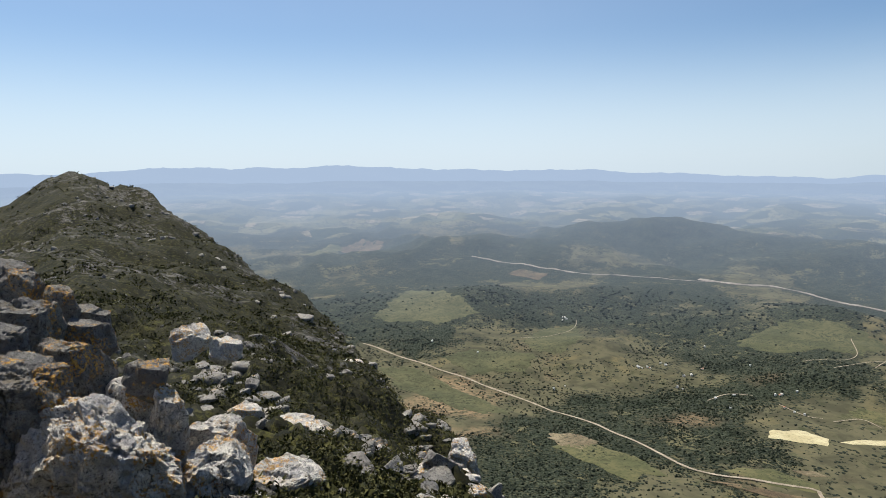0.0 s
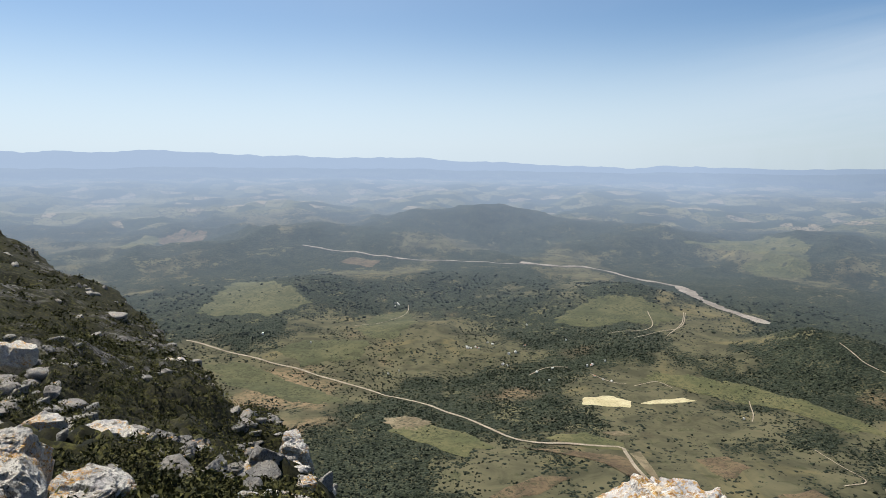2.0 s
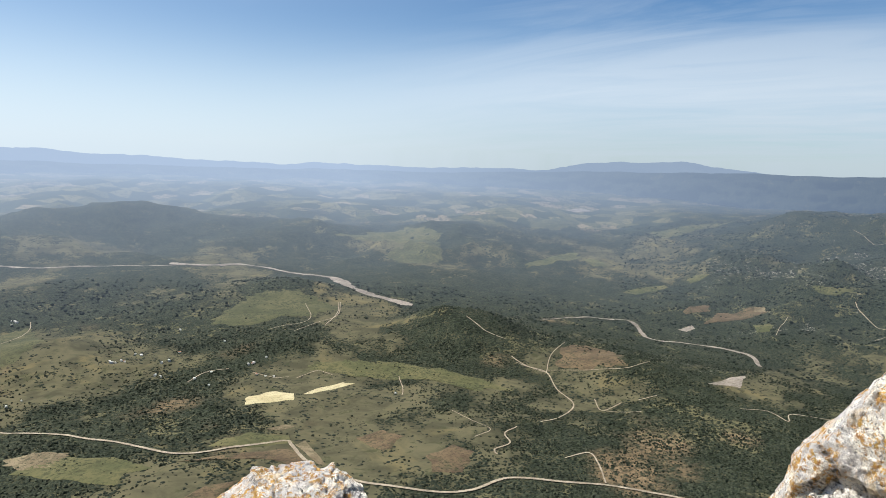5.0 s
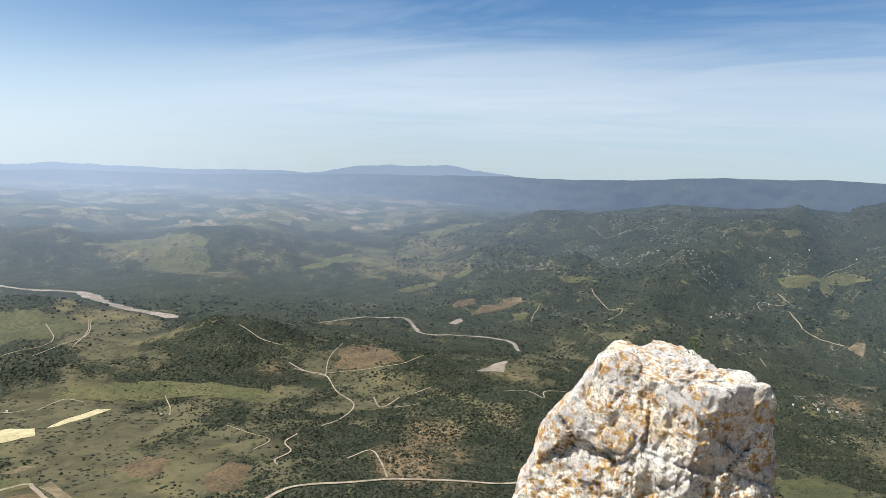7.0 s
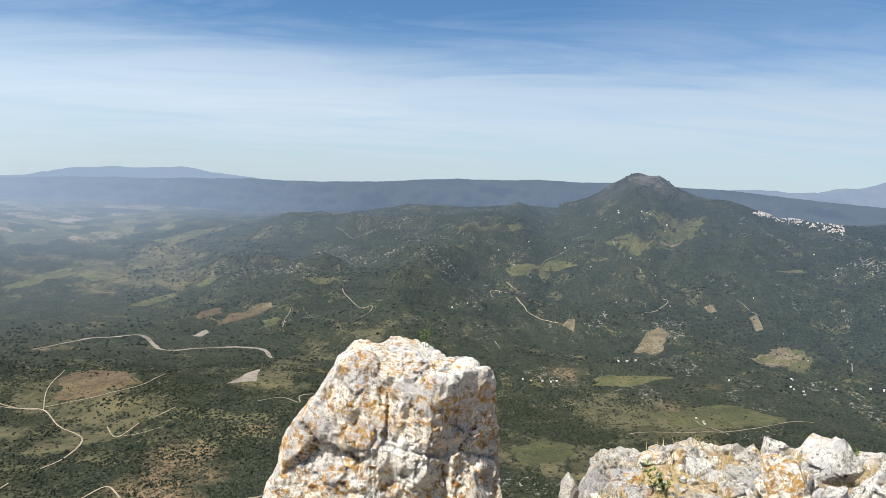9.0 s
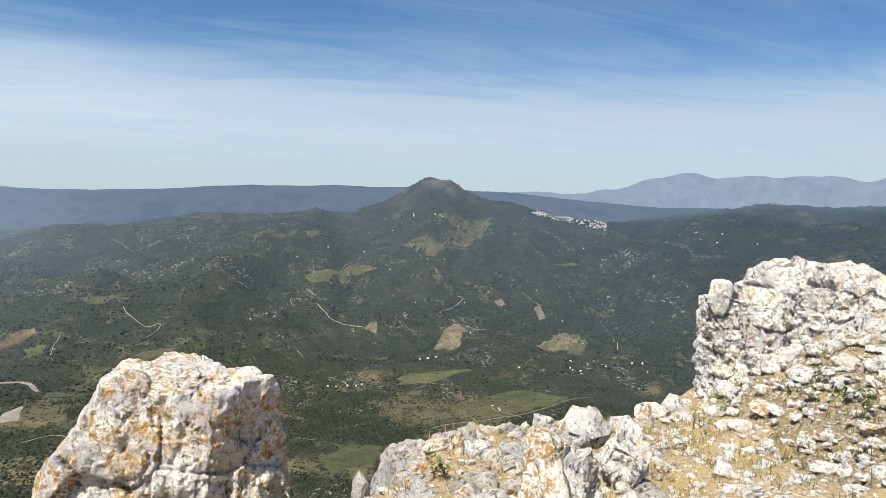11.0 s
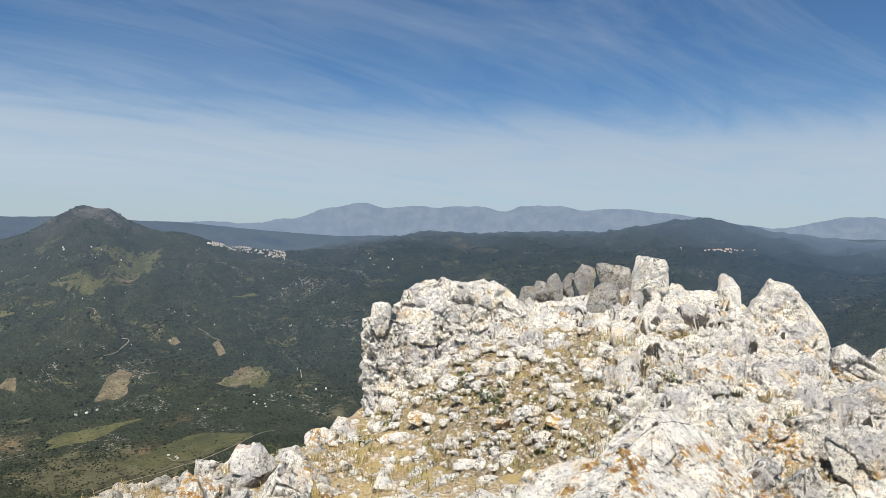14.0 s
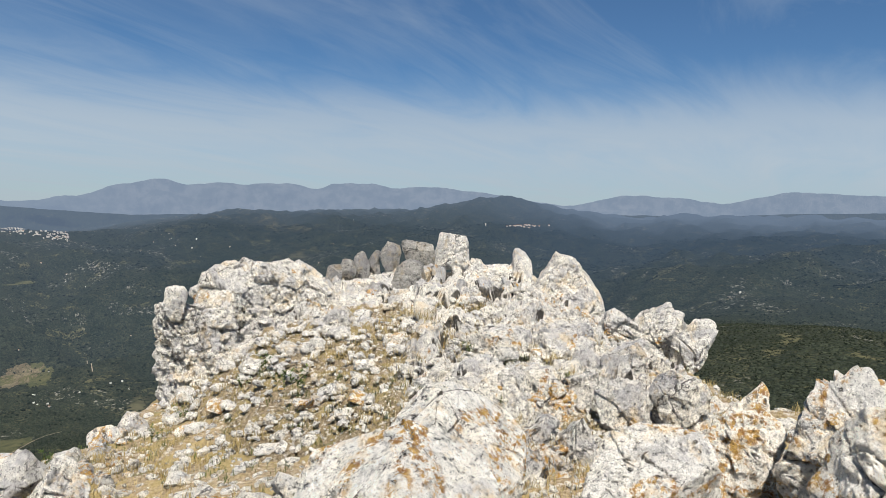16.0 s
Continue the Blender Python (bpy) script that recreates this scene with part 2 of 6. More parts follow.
def ground_cover():
    """Stony summit turf, mountain scrub, valley pasture and woodland, by the masks on the sheet."""
    m = Mat("ground_cover", 0.95, 0.1)
    n_mid, n_fine = m.noise(0.016, 6, 0.62, 0.6), m.noise(0.11, 5, 0.65)
    grass = m.mix(m.step(n_mid, 0.35, 0.65), (0.048, 0.047, 0.028), (0.094, 0.087, 0.050))
    grass = m.mix(m.step(m.noise(0.0065, 5, 0.6, 1.0), 0.54, 0.70, 0, 0.7), grass, (0.15, 0.125, 0.06))
    grass = m.mix(m.step(m.noise(0.045, 6, 0.7, 0.5), 0.55, 0.66, 0, 0.65), grass, (0.034, 0.042, 0.019))
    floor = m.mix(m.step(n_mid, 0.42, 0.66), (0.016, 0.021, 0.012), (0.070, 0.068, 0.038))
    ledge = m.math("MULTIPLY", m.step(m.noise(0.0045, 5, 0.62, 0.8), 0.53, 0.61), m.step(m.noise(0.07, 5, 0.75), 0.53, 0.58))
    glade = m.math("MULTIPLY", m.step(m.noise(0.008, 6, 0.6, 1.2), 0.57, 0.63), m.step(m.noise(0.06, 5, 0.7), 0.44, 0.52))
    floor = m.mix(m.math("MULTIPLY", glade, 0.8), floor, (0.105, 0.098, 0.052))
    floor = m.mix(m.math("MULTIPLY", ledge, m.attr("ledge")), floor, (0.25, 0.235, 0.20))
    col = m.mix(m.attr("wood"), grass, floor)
    # patchwork of farmland on the far plain
    plot, hue = m.plots(0.0105, 90.0)
    farm = m.mix(m.step(hue, 0.30, 0.34), (0.030, 0.038, 0.018), (0.080, 0.080, 0.036))
    farm = m.mix(m.step(hue, 0.62, 0.66), farm, (0.13, 0.12, 0.06))
    farm = m.mix(m.step(hue, 0.86, 0.88), farm, (0.20, 0.165, 0.105))
    farm = m.mix(m.step(plot, 0.035, 0.015, 0, 0.8), farm, (0.022, 0.028, 0.014))
    farm = m.mix(m.step(m.noise(0.03, 6, 0.75), 0.53, 0.60, 0, 0.75), farm, (0.025, 0.032, 0.016))
    col = m.mix(m.attr("bright"), col, farm)
    # crowns of single trees and of closed wood, in two sizes
    share = m.math("MULTIPLY_ADD", m.attr("wood"), 0.78, m.math("MULTIPLY_ADD", m.noise(0.021, 5, 0.7, 0.3), 1.5, -0.62))
    share = m.math("MULTIPLY", share, m.step(m.attr("bright"), 0.2, 0.9, 1.0, 0.35))
    share = m.math("SUBTRACT", share, m.math("MULTIPLY", m.math("MAXIMUM", glade, m.math("MULTIPLY", ledge, m.attr("ledge"))), 0.6))
    crowns = None
    for size, low in ((0.155, 0.0), (0.30, 0.12)):
        d, pick = m.crowns(size)
        on = m.math("MULTIPLY", m.step(m.math("SUBTRACT", m.math("SUBTRACT", share, low), pick), -0.02, 0.02), m.math("SUBTRACT", 1.0, m.math("MAXIMUM", m.attr("scrub"), m.attr("summit"))))
        leaf = m.mix(pick, (0.012, 0.0175, 0.012), (0.053, 0.061, 0.038))
        col = m.mix(m.math("MULTIPLY", on, m.step(d, 0.56, 0.42)), col, leaf)
        dome = m.math("MULTIPLY", on, m.step(d, 0.62, 0.05))
        crowns = dome if crowns is None else m.math("MAXIMUM", crowns, dome)
    bare = m.mix(n_fine, (0.13, 0.09, 0.05), (0.22, 0.165, 0.10))
    col = m.mix(m.math("MULTIPLY", m.attr("bare"), m.step(n_fine, 0.36, 0.58)), col, bare)
    # scrub and broken rock on the home mountain
    s_mid, s_fine = m.noise(0.22, 6, 0.65, 0.5), m.noise(1.7, 6, 0.7)
    # ground tones lowered to include the shadows among dense shrubs
    scrub = m.mix(m.step(s_mid, 0.38, 0.62), (0.006, 0.007, 0.0025), (0.020, 0.019, 0.007))
    scrub = m.mix(m.step(s_fine, 0.50, 0.60, 0, 0.75), scrub, (0.062, 0.060, 0.016))
    scrub = m.mix(m.step(m.noise(5.0, 7, 0.75), 0.51, 0.44, 0, 0.9), scrub, (0.006, 0.007, 0.004))
    rock = m.mix(m.step(s_fine, 0.35, 0.65), (0.035, 0.034, 0.034), (0.14, 0.132, 0.12))
    ribs = m.math("MULTIPLY", m.step(m.noise(0.5, 8, 0.75, 0.5), 0.50, 0.55), m.step(m.noise(0.035, 5, 0.6, 0.5), 0.47, 0.57, 0.10, 1.0))
    scrub = m.mix(m.math("MULTIPLY", ribs, 0.85), scrub, rock)
    col = m.mix(m.attr("scrub"), col, scrub)
    peak = m.mix(m.step(m.noise(0.012, 7, 0.7), 0.42, 0.6), (0.036, 0.038, 0.031), (0.12, 0.113, 0.10))
    col = m.mix(m.attr("crag"), col, peak)
    # gravel, dry grass and limestone rubble round the standpoint
    g_fine, g_mid = m.noise(30.0, 5, 0.7), m.noise(2.2, 5, 0.6, 0.4)
    earth = m.mix(m.step(g_fine, 0.36, 0.64), (0.18, 0.13, 0.075), (0.40, 0.32, 0.21))
    earth = m.mix(m.step(m.noise(9.0, 7, 0.75), 0.56, 0.60), earth, (0.52, 0.47, 0.39))
    dry = m.mix(g_fine, (0.21, 0.155, 0.06), (0.42, 0.33, 0.15))
    earth = m.mix(m.step(g_mid, 0.46, 0.58, 0, 0.85), earth, dry)
    earth = m.mix(m.step(m.noise(1.3, 4, 0.6), 0.62, 0.70, 0, 0.6), earth, (0.10, 0.115, 0.035))
    col = m.mix(m.attr("summit"), col, earth)
    hgt = m.math("ADD", m.math("MULTIPLY", m.math("ADD", m.attr("summit"), m.attr("scrub")), m.math("MULTIPLY_ADD", g_fine, 0.35, m.noise(11.0, 5, 0.65))), 0.0)
    m.bump(hgt, 0.7, 0.05)
    m.swell(crowns, 0.75, 2.6)
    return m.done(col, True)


def foliage(name, a, b, scale, rough=0.85, distant=False):
    m = Mat(name, rough, 0.15)
    isl = m.n.new("ShaderNodeNewGeometry").outputs["Random Per Island"]
    col = m.mix(isl, a, b)
    col = m.mix(m.step(m.noise(scale, 3), 0.4, 0.65, 0, 0.55), col, tuple(c * 0.55 for c in a))
    return m.done(col, distant)


def plain(name, a, b, scale, rough=0.9, bump=0.0, distant=False, bushes=0.0):
    m = Mat(name, rough, 0.2)
    f = m.noise(scale, 6, 0.65)
    col = m.mix(m.step(f, 0.35, 0.65), a, b)
    col = m.mix(m.step(m.noise(scale * 7.3, 6, 0.7, 0.4), 0.48, 0.62, 0, 0.55), col, tuple(c * 0.5 for c in a))
    if bushes:
        spots = m.math("MULTIPLY", m.step(m.noise(0.19, 3, 0.6), 0.54, 0.585), m.step(m.noise(0.018, 4, 0.6), 0.40, 0.58))
        col = m.mix(m.math("MULTIPLY", spots, bushes), col, (0.018, 0.025, 0.011))
        col = m.mix(m.step(m.noise(0.05, 6, 0.7, 0.4), 0.52, 0.62, 0, bushes * 0.6), col, (0.040, 0.044, 0.020))
    if bump:
        m.bump(f, 0.6, bump)
    return m.done(col, distant)


STONE = limestone("limestone", 0.045, 0.91, 1.0)
LEDGE_STONE = limestone("ledge_limestone", 0.075, 0.91, 1.0, True)
# stone of the crest, its colour lowered to carry the deep shadow there
SHADED_CREST_STONE = limestone("shaded_crest_limestone", -0.02, 0.44)
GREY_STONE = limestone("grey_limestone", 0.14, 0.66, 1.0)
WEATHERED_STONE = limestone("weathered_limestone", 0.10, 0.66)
# grey limestone again, with the slope boulders' shade put into its colour
SHADED_STONE = limestone("shaded_limestone", 0.14, 0.25, 1.0)
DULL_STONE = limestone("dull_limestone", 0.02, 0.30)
LICHEN_STONE = limestone("lichened_limestone", 0.18, 1.12, 0.55)
STAINED_STONE = limestone("stained_limestone", 0.21, 1.06, 1.0)
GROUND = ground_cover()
TREES = foliage("tree_leaves", (0.011, 0.016, 0.010), (0.044, 0.052, 0.031), 0.3, distant=True)
SCRUB = foliage("scrub_leaves", (0.010, 0.013, 0.004), (0.105, 0.100, 0.028), 2.0)
GRAVEL_ROAD = plain("pale_gravel_road", (0.20, 0.165, 0.12), (0.32, 0.275, 0.205), 0.06, distant=True)
RIVER_SAND = plain("river_gravel", (0.15, 0.13, 0.105), (0.28, 0.245, 0.205), 0.02, distant=True)
SLOPE_STONE = plain("slope_limestone", (0.08, 0.075, 0.07), (0.27, 0.25, 0.22), 2.5, 0.92, 0.1)
WEED = foliage("weed_leaves", (0.05, 0.085, 0.02), (0.12, 0.15, 0.04), 20.0)
STRAW = plain("mown_straw", (0.34, 0.295, 0.165), (0.43, 0.385, 0.235), 0.03, distant=True)
EARTH = plain("ploughed_earth", (0.070, 0.050, 0.030), (0.125, 0.092, 0.052), 0.03, distant=True, bushes=0.8)
PASTURE = plain("pasture_grass", (0.048, 0.052, 0.023), (0.084, 0.082, 0.038), 0.012, distant=True, bushes=0.85)
DRYPAST = plain("dry_pasture_grass", (0.062, 0.066, 0.027), (0.105, 0.098, 0.044), 0.015, distant=True, bushes=0.85)
SANDY = plain("bare_tan_soil", (0.11, 0.087, 0.052), (0.19, 0.155, 0.096), 0.03, distant=True, bushes=0.7)
WHITEWASH = plain("whitewash", (0.48, 0.46, 0.43), (0.64, 0.62, 0.58), 0.3, distant=True)
ROOF_TILE = plain("roof_tile", (0.30, 0.15, 0.09), (0.42, 0.23, 0.15), 0.6, distant=True)
DRY_GRASS = foliage("dry_grass", (0.34, 0.25, 0.10), (0.52, 0.42, 0.20), 30.0)
GREEN_GRASS = foliage("green_blades", (0.07, 0.10, 0.025), (0.15, 0.17, 0.05), 30.0)


# ---------------------------------------------------------------- numeric noise and mesh helpers
def lattice(ix, iy, iz, seed):
    h = (ix.astype(np.uint32) * np.uint32(374761393) + iy.astype(np.uint32) * np.uint32(668265263)
         + iz.astype(np.uint32) * np.uint32(2246822519) + np.uint32(seed * 3266489917 & 0xFFFFFFFF))
    h = (h ^ (h >> np.uint32(13))) * np.uint32(1274126177)
    h = h ^ (h >> np.uint32(16))
    return (h & np.uint32(0xFFFFFF)).astype(np.float64) / 8388607.5 - 1.0


def vnoise(p, seed=0):
    """Smooth value noise in -1 .. 1 at the rows of p (n x 3)."""
    i = np.floor(p).astype(np.int64)
    f = p - i
    f = f * f * f * (f * (f * 6 - 15) + 10)
    out = 0.0
    for dx in (0, 1):
        wx = f[:, 0] if dx else 1 - f[:, 0]
        for dy in (0, 1):
            wy = f[:, 1] if dy else 1 - f[:, 1]
            for dz in (0, 1):
                wz = f[:, 2] if dz else 1 - f[:, 2]
                out = out + wx * wy * wz * lattice(i[:, 0] + dx, i[:, 1] + dy, i[:, 2] + dz, seed)
    return out


def fbm(p, octaves=4, seed=0, gain=0.5, ridged=False):
    out, amp = 0.0, 1.0
    for k in range(octaves):
        v = vnoise(p * 2.03 ** k + 17.3 * k, seed + k)
        out = out + amp * ((1 - 2 * np.abs(v)) if ridged else v)
        amp *= gain
    return out


def mesh_from(name, verts, faces, material, smooth=False):
    """A mesh from arrays; faces is one array (n x 3 or n x 4)."""
    me = bpy.data.meshes.new(name)
    verts, faces = np.asarray(verts, np.float32), np.asarray(faces, np.int32)
    k = faces.shape[1]
    me.vertices.add(len(verts))
    me.vertices.foreach_set("co", verts.ravel())
    me.loops.add(faces.size)
    me.loops.foreach_set("vertex_index", faces.ravel())
    me.polygons.add(len(faces))
    me.polygons.foreach_set("loop_start", np.arange(0, faces.size, k, dtype=np.int32))
    me.polygons.foreach_set("loop_total", np.full(len(faces), k, np.int32))
    me.polygons.foreach_set("use_smooth", np.full(len(faces), smooth))
    me.update(calc_edges=True)
    me.materials.append(material)
    return me


def part(name, me, parent, label=""):
    ob = new(name, me)
    ob.parent = parent
    return tagged(ob, label)

# ---------------------------------------------------------------- the land, by bearing and distance from the standpoint
EYE_Z = 1.56
NODES = np.array([560.0, 1100, 1600, 2100, 2700, 3300, 3900, 4450])
# dip of the ground (degrees) at those distances, bearing by bearing
LAND_A = {
    -45: (-36, -21.5, -14.8, -11, -7.8, -5.6, -3.9, -2.6), 30: (-36, -21.5, -14.8, -11, -7.8, -5.6, -4.0, -2.6),
    45: (-36, -21.5, -14.9, -11.2, -7.9, -5.6, -4.1, -2.7), 57: (-36, -21.5, -15.1, -12, -8.6, -6.3, -4.3, -3.0),
    68: (-36, -21.5, -15.8, -12.3, -8.5, -4.5, -4.3, -3.5), 77: (-36, -21.5, -16, -12, -7.4, -2.8, -4, -3.5),
    89: (-36, -22, -16.5, -11.5, -6.5, -1.8, -3, -3), 98: (-36, -22, -16.9, -11.5, -6.5, -1.5, -2.5, -2.5),
}
LAND_B = {
    109: (-36, -22, -16.8, -11.5, -6.5, -1.6, -2.0, -2.0), 118: (-36, -22, -16.6, -11.5, -6.5, -2.6, -2.5, -2.0),
    122: (-36, -22, -16.6, -11.5, -6.5, -2.6, -1.6, -1.0), 127: (-36, -22, -16.6, -11.5, -6.0, -2.0, -0.45, -1.0),
    138: (-36, -22, -16.5, -11, -5.5, -1.5, 0.3, -0.5), 148: (-36, -22, -16, -10.5, -5.5, -1.6, 0.5, -0.3),
    152: (-34, -20, -15, -10, -5.5, -2.0, 1.9, 0.5), 158: (-28, -16, -14, -9.5, -5.5, -2.5, 0.6, 0.2),
}
LAND_C = {
    163: (-22, -11, -11, -8.5, -5.5, -2.7, -0.7, 0.2), 169: (-17, -7.9, -8.5, -7, -4.5, -2.3, -0.6, 0.2),
    178: (-15, -7.1, -8, -6.5, -4, -2, -0.2, 0.3), 200: (-16, -8, -8, -6.5, -4, -2, -0.2, 0.3),
    315: (-36, -21.5, -14.8, -11, -7.8, -5.6, -3.9, -2.6),
}
LAND = {**LAND_A, **LAND_B, **LAND_C}
# the home mountain: bearing -> distance and dip of the edge past which it falls away
RIM_A = {-45: (320, -7), -34: (320, -3.4), -30.4: (330, -1.15), -28.5: (330, -0.95), -26.7: (320, -1.9), -24.3: (290, -3.1),
         -21.9: (260, -4.6), -18.1: (210, -8.2), -14.1: (170, -11.3), -9.4: (120, -15.4), -7.4: (95, -17.4), -4.5: (65, -21.3)}
RIM_B = {-3.5: (50, -23.9), 0.7: (38, -25.2), 3.8: (28, -28.7), 8: (18, -34), 15: (10, -40), 25: (5, -42), 60: (5, -40), 80: (6.5, -36),
         92: (6.5, -29), 100: (6, -23.5), 104: (6.5, -20.5), 112: (7.5, -19.6), 121: (9, -17.2), 125: (12, -14.5)}
RIM_C = {130: (16, -11), 140: (18, -8.5), 150: (18, -7.5), 160: (15, -8.5), 166: (11, -11), 172: (8, -13.5), 182: (8, -14), 200: (30, -10),
         240: (60, -8), 290: (200, -8), 315: (320, -7)}
RIM = {**RIM_A, **RIM_B, **RIM_C}

CB = np.arange(-45, 316, 1.0)
CR = np.exp(np.linspace(math.log(300), math.log(4450), 120))


def bearing_table(table, column):
    ks = sorted(table)
    return np.interp(CB, ks, [table[k][column] for k in ks])


def blur(a, n, axis):
    k = np.exp(-0.5 * (np.arange(-3 * n, 3 * n + 1) / n) ** 2)
    pad = [(0, 0), (0, 0)]
    pad[axis] = (3 * n, 3 * n)
    return np.apply_along_axis(lambda v: np.convolve(v, k / k.sum(), "valid"), axis, np.pad(a, pad, "edge"))


node_z = np.stack([EYE_Z + NODES[k] * np.tan(np.radians(bearing_table(LAND, k))) for k in range(len(NODES))], 1)
coarse = np.stack([np.interp(CR, NODES, node_z[i]) for i in range(len(CB))])
coarse = blur(blur(coarse, 2, 0), 3, 1)


def bilinear(grid, fb, fr):
    i = np.clip(np.floor(fb).astype(int), 0, grid.shape[0] - 2)
    j = np.clip(np.floor(fr).astype(int), 0, grid.shape[1] - 2)
    u, v = np.clip(fb - i, 0, 1), np.clip(fr - j, 0, 1)
    return (grid[i, j] * (1 - u) + grid[i + 1, j] * u) * (1 - v) + (grid[i, j + 1] * (1 - u) + grid[i + 1, j + 1] * u) * v


# single hills: bearing, distance, height, half width across, half depth (metres)
HILLS = [(151.7, 3850, 32, 160, 130), (154.5, 3850, 25, 130, 130), (148, 3850, 15, 150, 130),
         (31.5, 1850, 40, 150, 110), (44.5, 1500, 55, 90, 110), (49.0, 1480, 40, 90, 110), (61.5, 1330, 22, 90, 70),
         (18.4, 2900, 66, 420, 200), (12.5, 2800, 44, 240, 170), (4.0, 2650, 40, 330, 180), (-8.0, 2450, 40, 330, 180), (34.5, 2800, 46, 280, 180), (27.0, 2600, 30, 240, 150),
         (45.0, 2850, 44, 260, 180), (12.0, 1480, 18, 120, 90), (2.0, 1900, 34, 240, 150), (14.0, 1950, 30, 220, 140)]

# crest of the craggy peak across the valley: bearing and dip
PEAK = [(96.15, -1.6), (97.56, -1.33), (98.72, -0.88), (99.48, -0.45), (100.49, 0.36), (101.38, 0.88), (102.13, 1.2), (102.57, 1.31), (103.13, 1.1), (103.67, 1.08), (104.2, 1.2), (104.76, 0.85), (105.61, 0.2), (106.83, -0.29), (108.14, -0.54), (109.61, -0.54), (111.31, -1.07), (113.37, -1.77)]
PEAK_R = 3240.0


def land(b, r):
    """Height of the valley and the hills beyond, without the home mountain."""
    z = bilinear(coarse, b + 45, (np.log(np.maximum(r, 300)) - math.log(300)) / (math.log(4450 / 300)) * (len(CR) - 1))
    x, y = r * np.sin(np.radians(b)), r * np.cos(np.radians(b))
    for hb, hr, height, wide, deep in HILLS:
        hx, hy = math.sin(radians(hb)), math.cos(radians(hb))
        across, along = x * hy - y * hx, x * hx + y * hy - hr
        q = np.sqrt((across / wide) ** 2 + (along / deep) ** 2)
        z = z + height * np.exp(-q ** 1.7)
    p = np.stack([x / 420, y / 420, 0 * x], 1)
    slope = np.clip((b - 60) / 15, 0, 1) * np.clip((r - 1600) / 500, 0, 1) * np.clip((3900 - r) / 700, 0.25, 1)
    fade = np.clip((r - 400) / 500, 0.15, 1)
    z = z + fade * (13 * fbm(p, 4, 5) + slope * 30 * fbm(p * 1.05 + 3, 5, 11, 0.5, True) + slope * np.clip((3150 - r) / 500, 0, 1) * 62 * fbm(p * 0.55 + 1.3, 3, 13, 0.45, True))
    rolling = np.clip((62 - b) / 12, 0, 1) * np.clip((r - 2150) / 350, 0, 1) * np.clip((4300 - r) / 900, 0.1, 1)
    z = z + rolling * 26 * fbm(p * 0.9 + 7, 4, 15, 0.42) + rolling * 13 * fbm(p * 2.3 + 4, 4, 19, 0.5, True)
    foot = np.interp(b, [q[0] for q in PEAK], [q[1] for q in PEAK], -6, -6)
    ribs = fbm(p * 6, 5, 21, 0.55, True)
    crest = EYE_Z + PEAK_R * np.tan(np.radians(foot)) - np.abs(r - PEAK_R - 10 * ribs) * np.where(r < PEAK_R, 0.48, 0.8) + np.clip(np.abs(r - PEAK_R) / 60, 0, 1) * 14 * (ribs - 0.3)
    z = np.maximum(z, crest)
    z = z + np.clip((b - 120) / 10, 0, 1) * np.clip((r - 3000) / 500, 0, 1) * 16 * fbm(p * 3.2 + 5, 4, 27, 0.55, True)
    crag = np.exp(-(((x - 3240 * math.sin(radians(103))) / 210) ** 2 + ((y - 3240 * math.cos(radians(103))) / 210) ** 2))
    z = z + crag * np.clip(np.abs(r - PEAK_R) / 50, 0.12, 1) * 9 * fbm(p * 9, 4, 21, 0.55, True)
    return z


rim_r0, rim_e0 = bearing_table(RIM, 0), bearing_table(RIM, 1)


def home(b, r):
    """Height of the home mountain: near ground, then out to its rim, then falling away."""
    f = b + 45
    i = np.clip(np.floor(f).astype(int), 0, len(CB) - 2)
    u = f - i
    rim = np.exp(np.log(rim_r0[i]) * (1 - u) + np.log(rim_r0[i + 1]) * u)
    dip = rim_e0[i] * (1 - u) + rim_e0[i + 1] * u
    rim_z = EYE_Z + rim * np.tan(np.radians(dip))
    s = np.clip((r - 1.2) / (rim - 1.2), 0, 1)
    near_z = -0.35
    left = np.clip((8 - b) / 8, 0, 1)
    z = near_z + (rim_z - near_z) * s ** 1.06
    # towards the neighbouring peak the ground falls off at once and then rises to the eye's level
    u = np.clip(np.log(np.maximum(r, 5.0) / 5.0) / np.log(np.maximum(rim, 6.0) / 5.0), 0, 1)
    fall = EYE_Z + r * np.tan(np.radians(-30 + (dip + 30) * u))
    fall = np.where(r < 5, near_z + (fall - near_z) * np.clip((r - 1.2) / 3.8, 0, 1), fall)
    z = np.where(r < rim, z * (1 - left) + fall * left, z)
    over = np.maximum(r - rim, 0)
    z = z - over * 0.9 - 0.25 * np.minimum(over, 4)
    x, y = r * np.sin(np.radians(b)), r * np.cos(np.radians(b))
    p = np.stack([x, y, 0 * x], 1)
    rough = np.clip((r - 12) / 60, 0, 1)
    z = z + np.clip((12 - b) / 6, 0, 1) * np.clip((r - 7) / 8, 0, 1) * np.clip((120 - r) / 60, 0, 1) * (0.46 * fbm(p / 2.6, 5, 47, 0.6, True) - 0.15 + np.clip((r - 14) / 20, 0, 1) * 0.9 * fbm(p / 8.0, 3, 49, 0.5))
    z = z + rough * (2.4 * fbm(p / 30, 4, 31, 0.55) + 1.6 * np.clip(rough, 0, 1) * fbm(p / 13, 4, 35, 0.5, True) * np.clip(r / 200, 0.2, 1))
    z = z + np.clip((r - 1.5) / 3, 0, 1) * np.clip((40 - r) / 20, 0, 1) * (0.10 * fbm(p / 1.7, 4, 41) + 0.03 * fbm(p * 2.5, 3, 45))
    return z


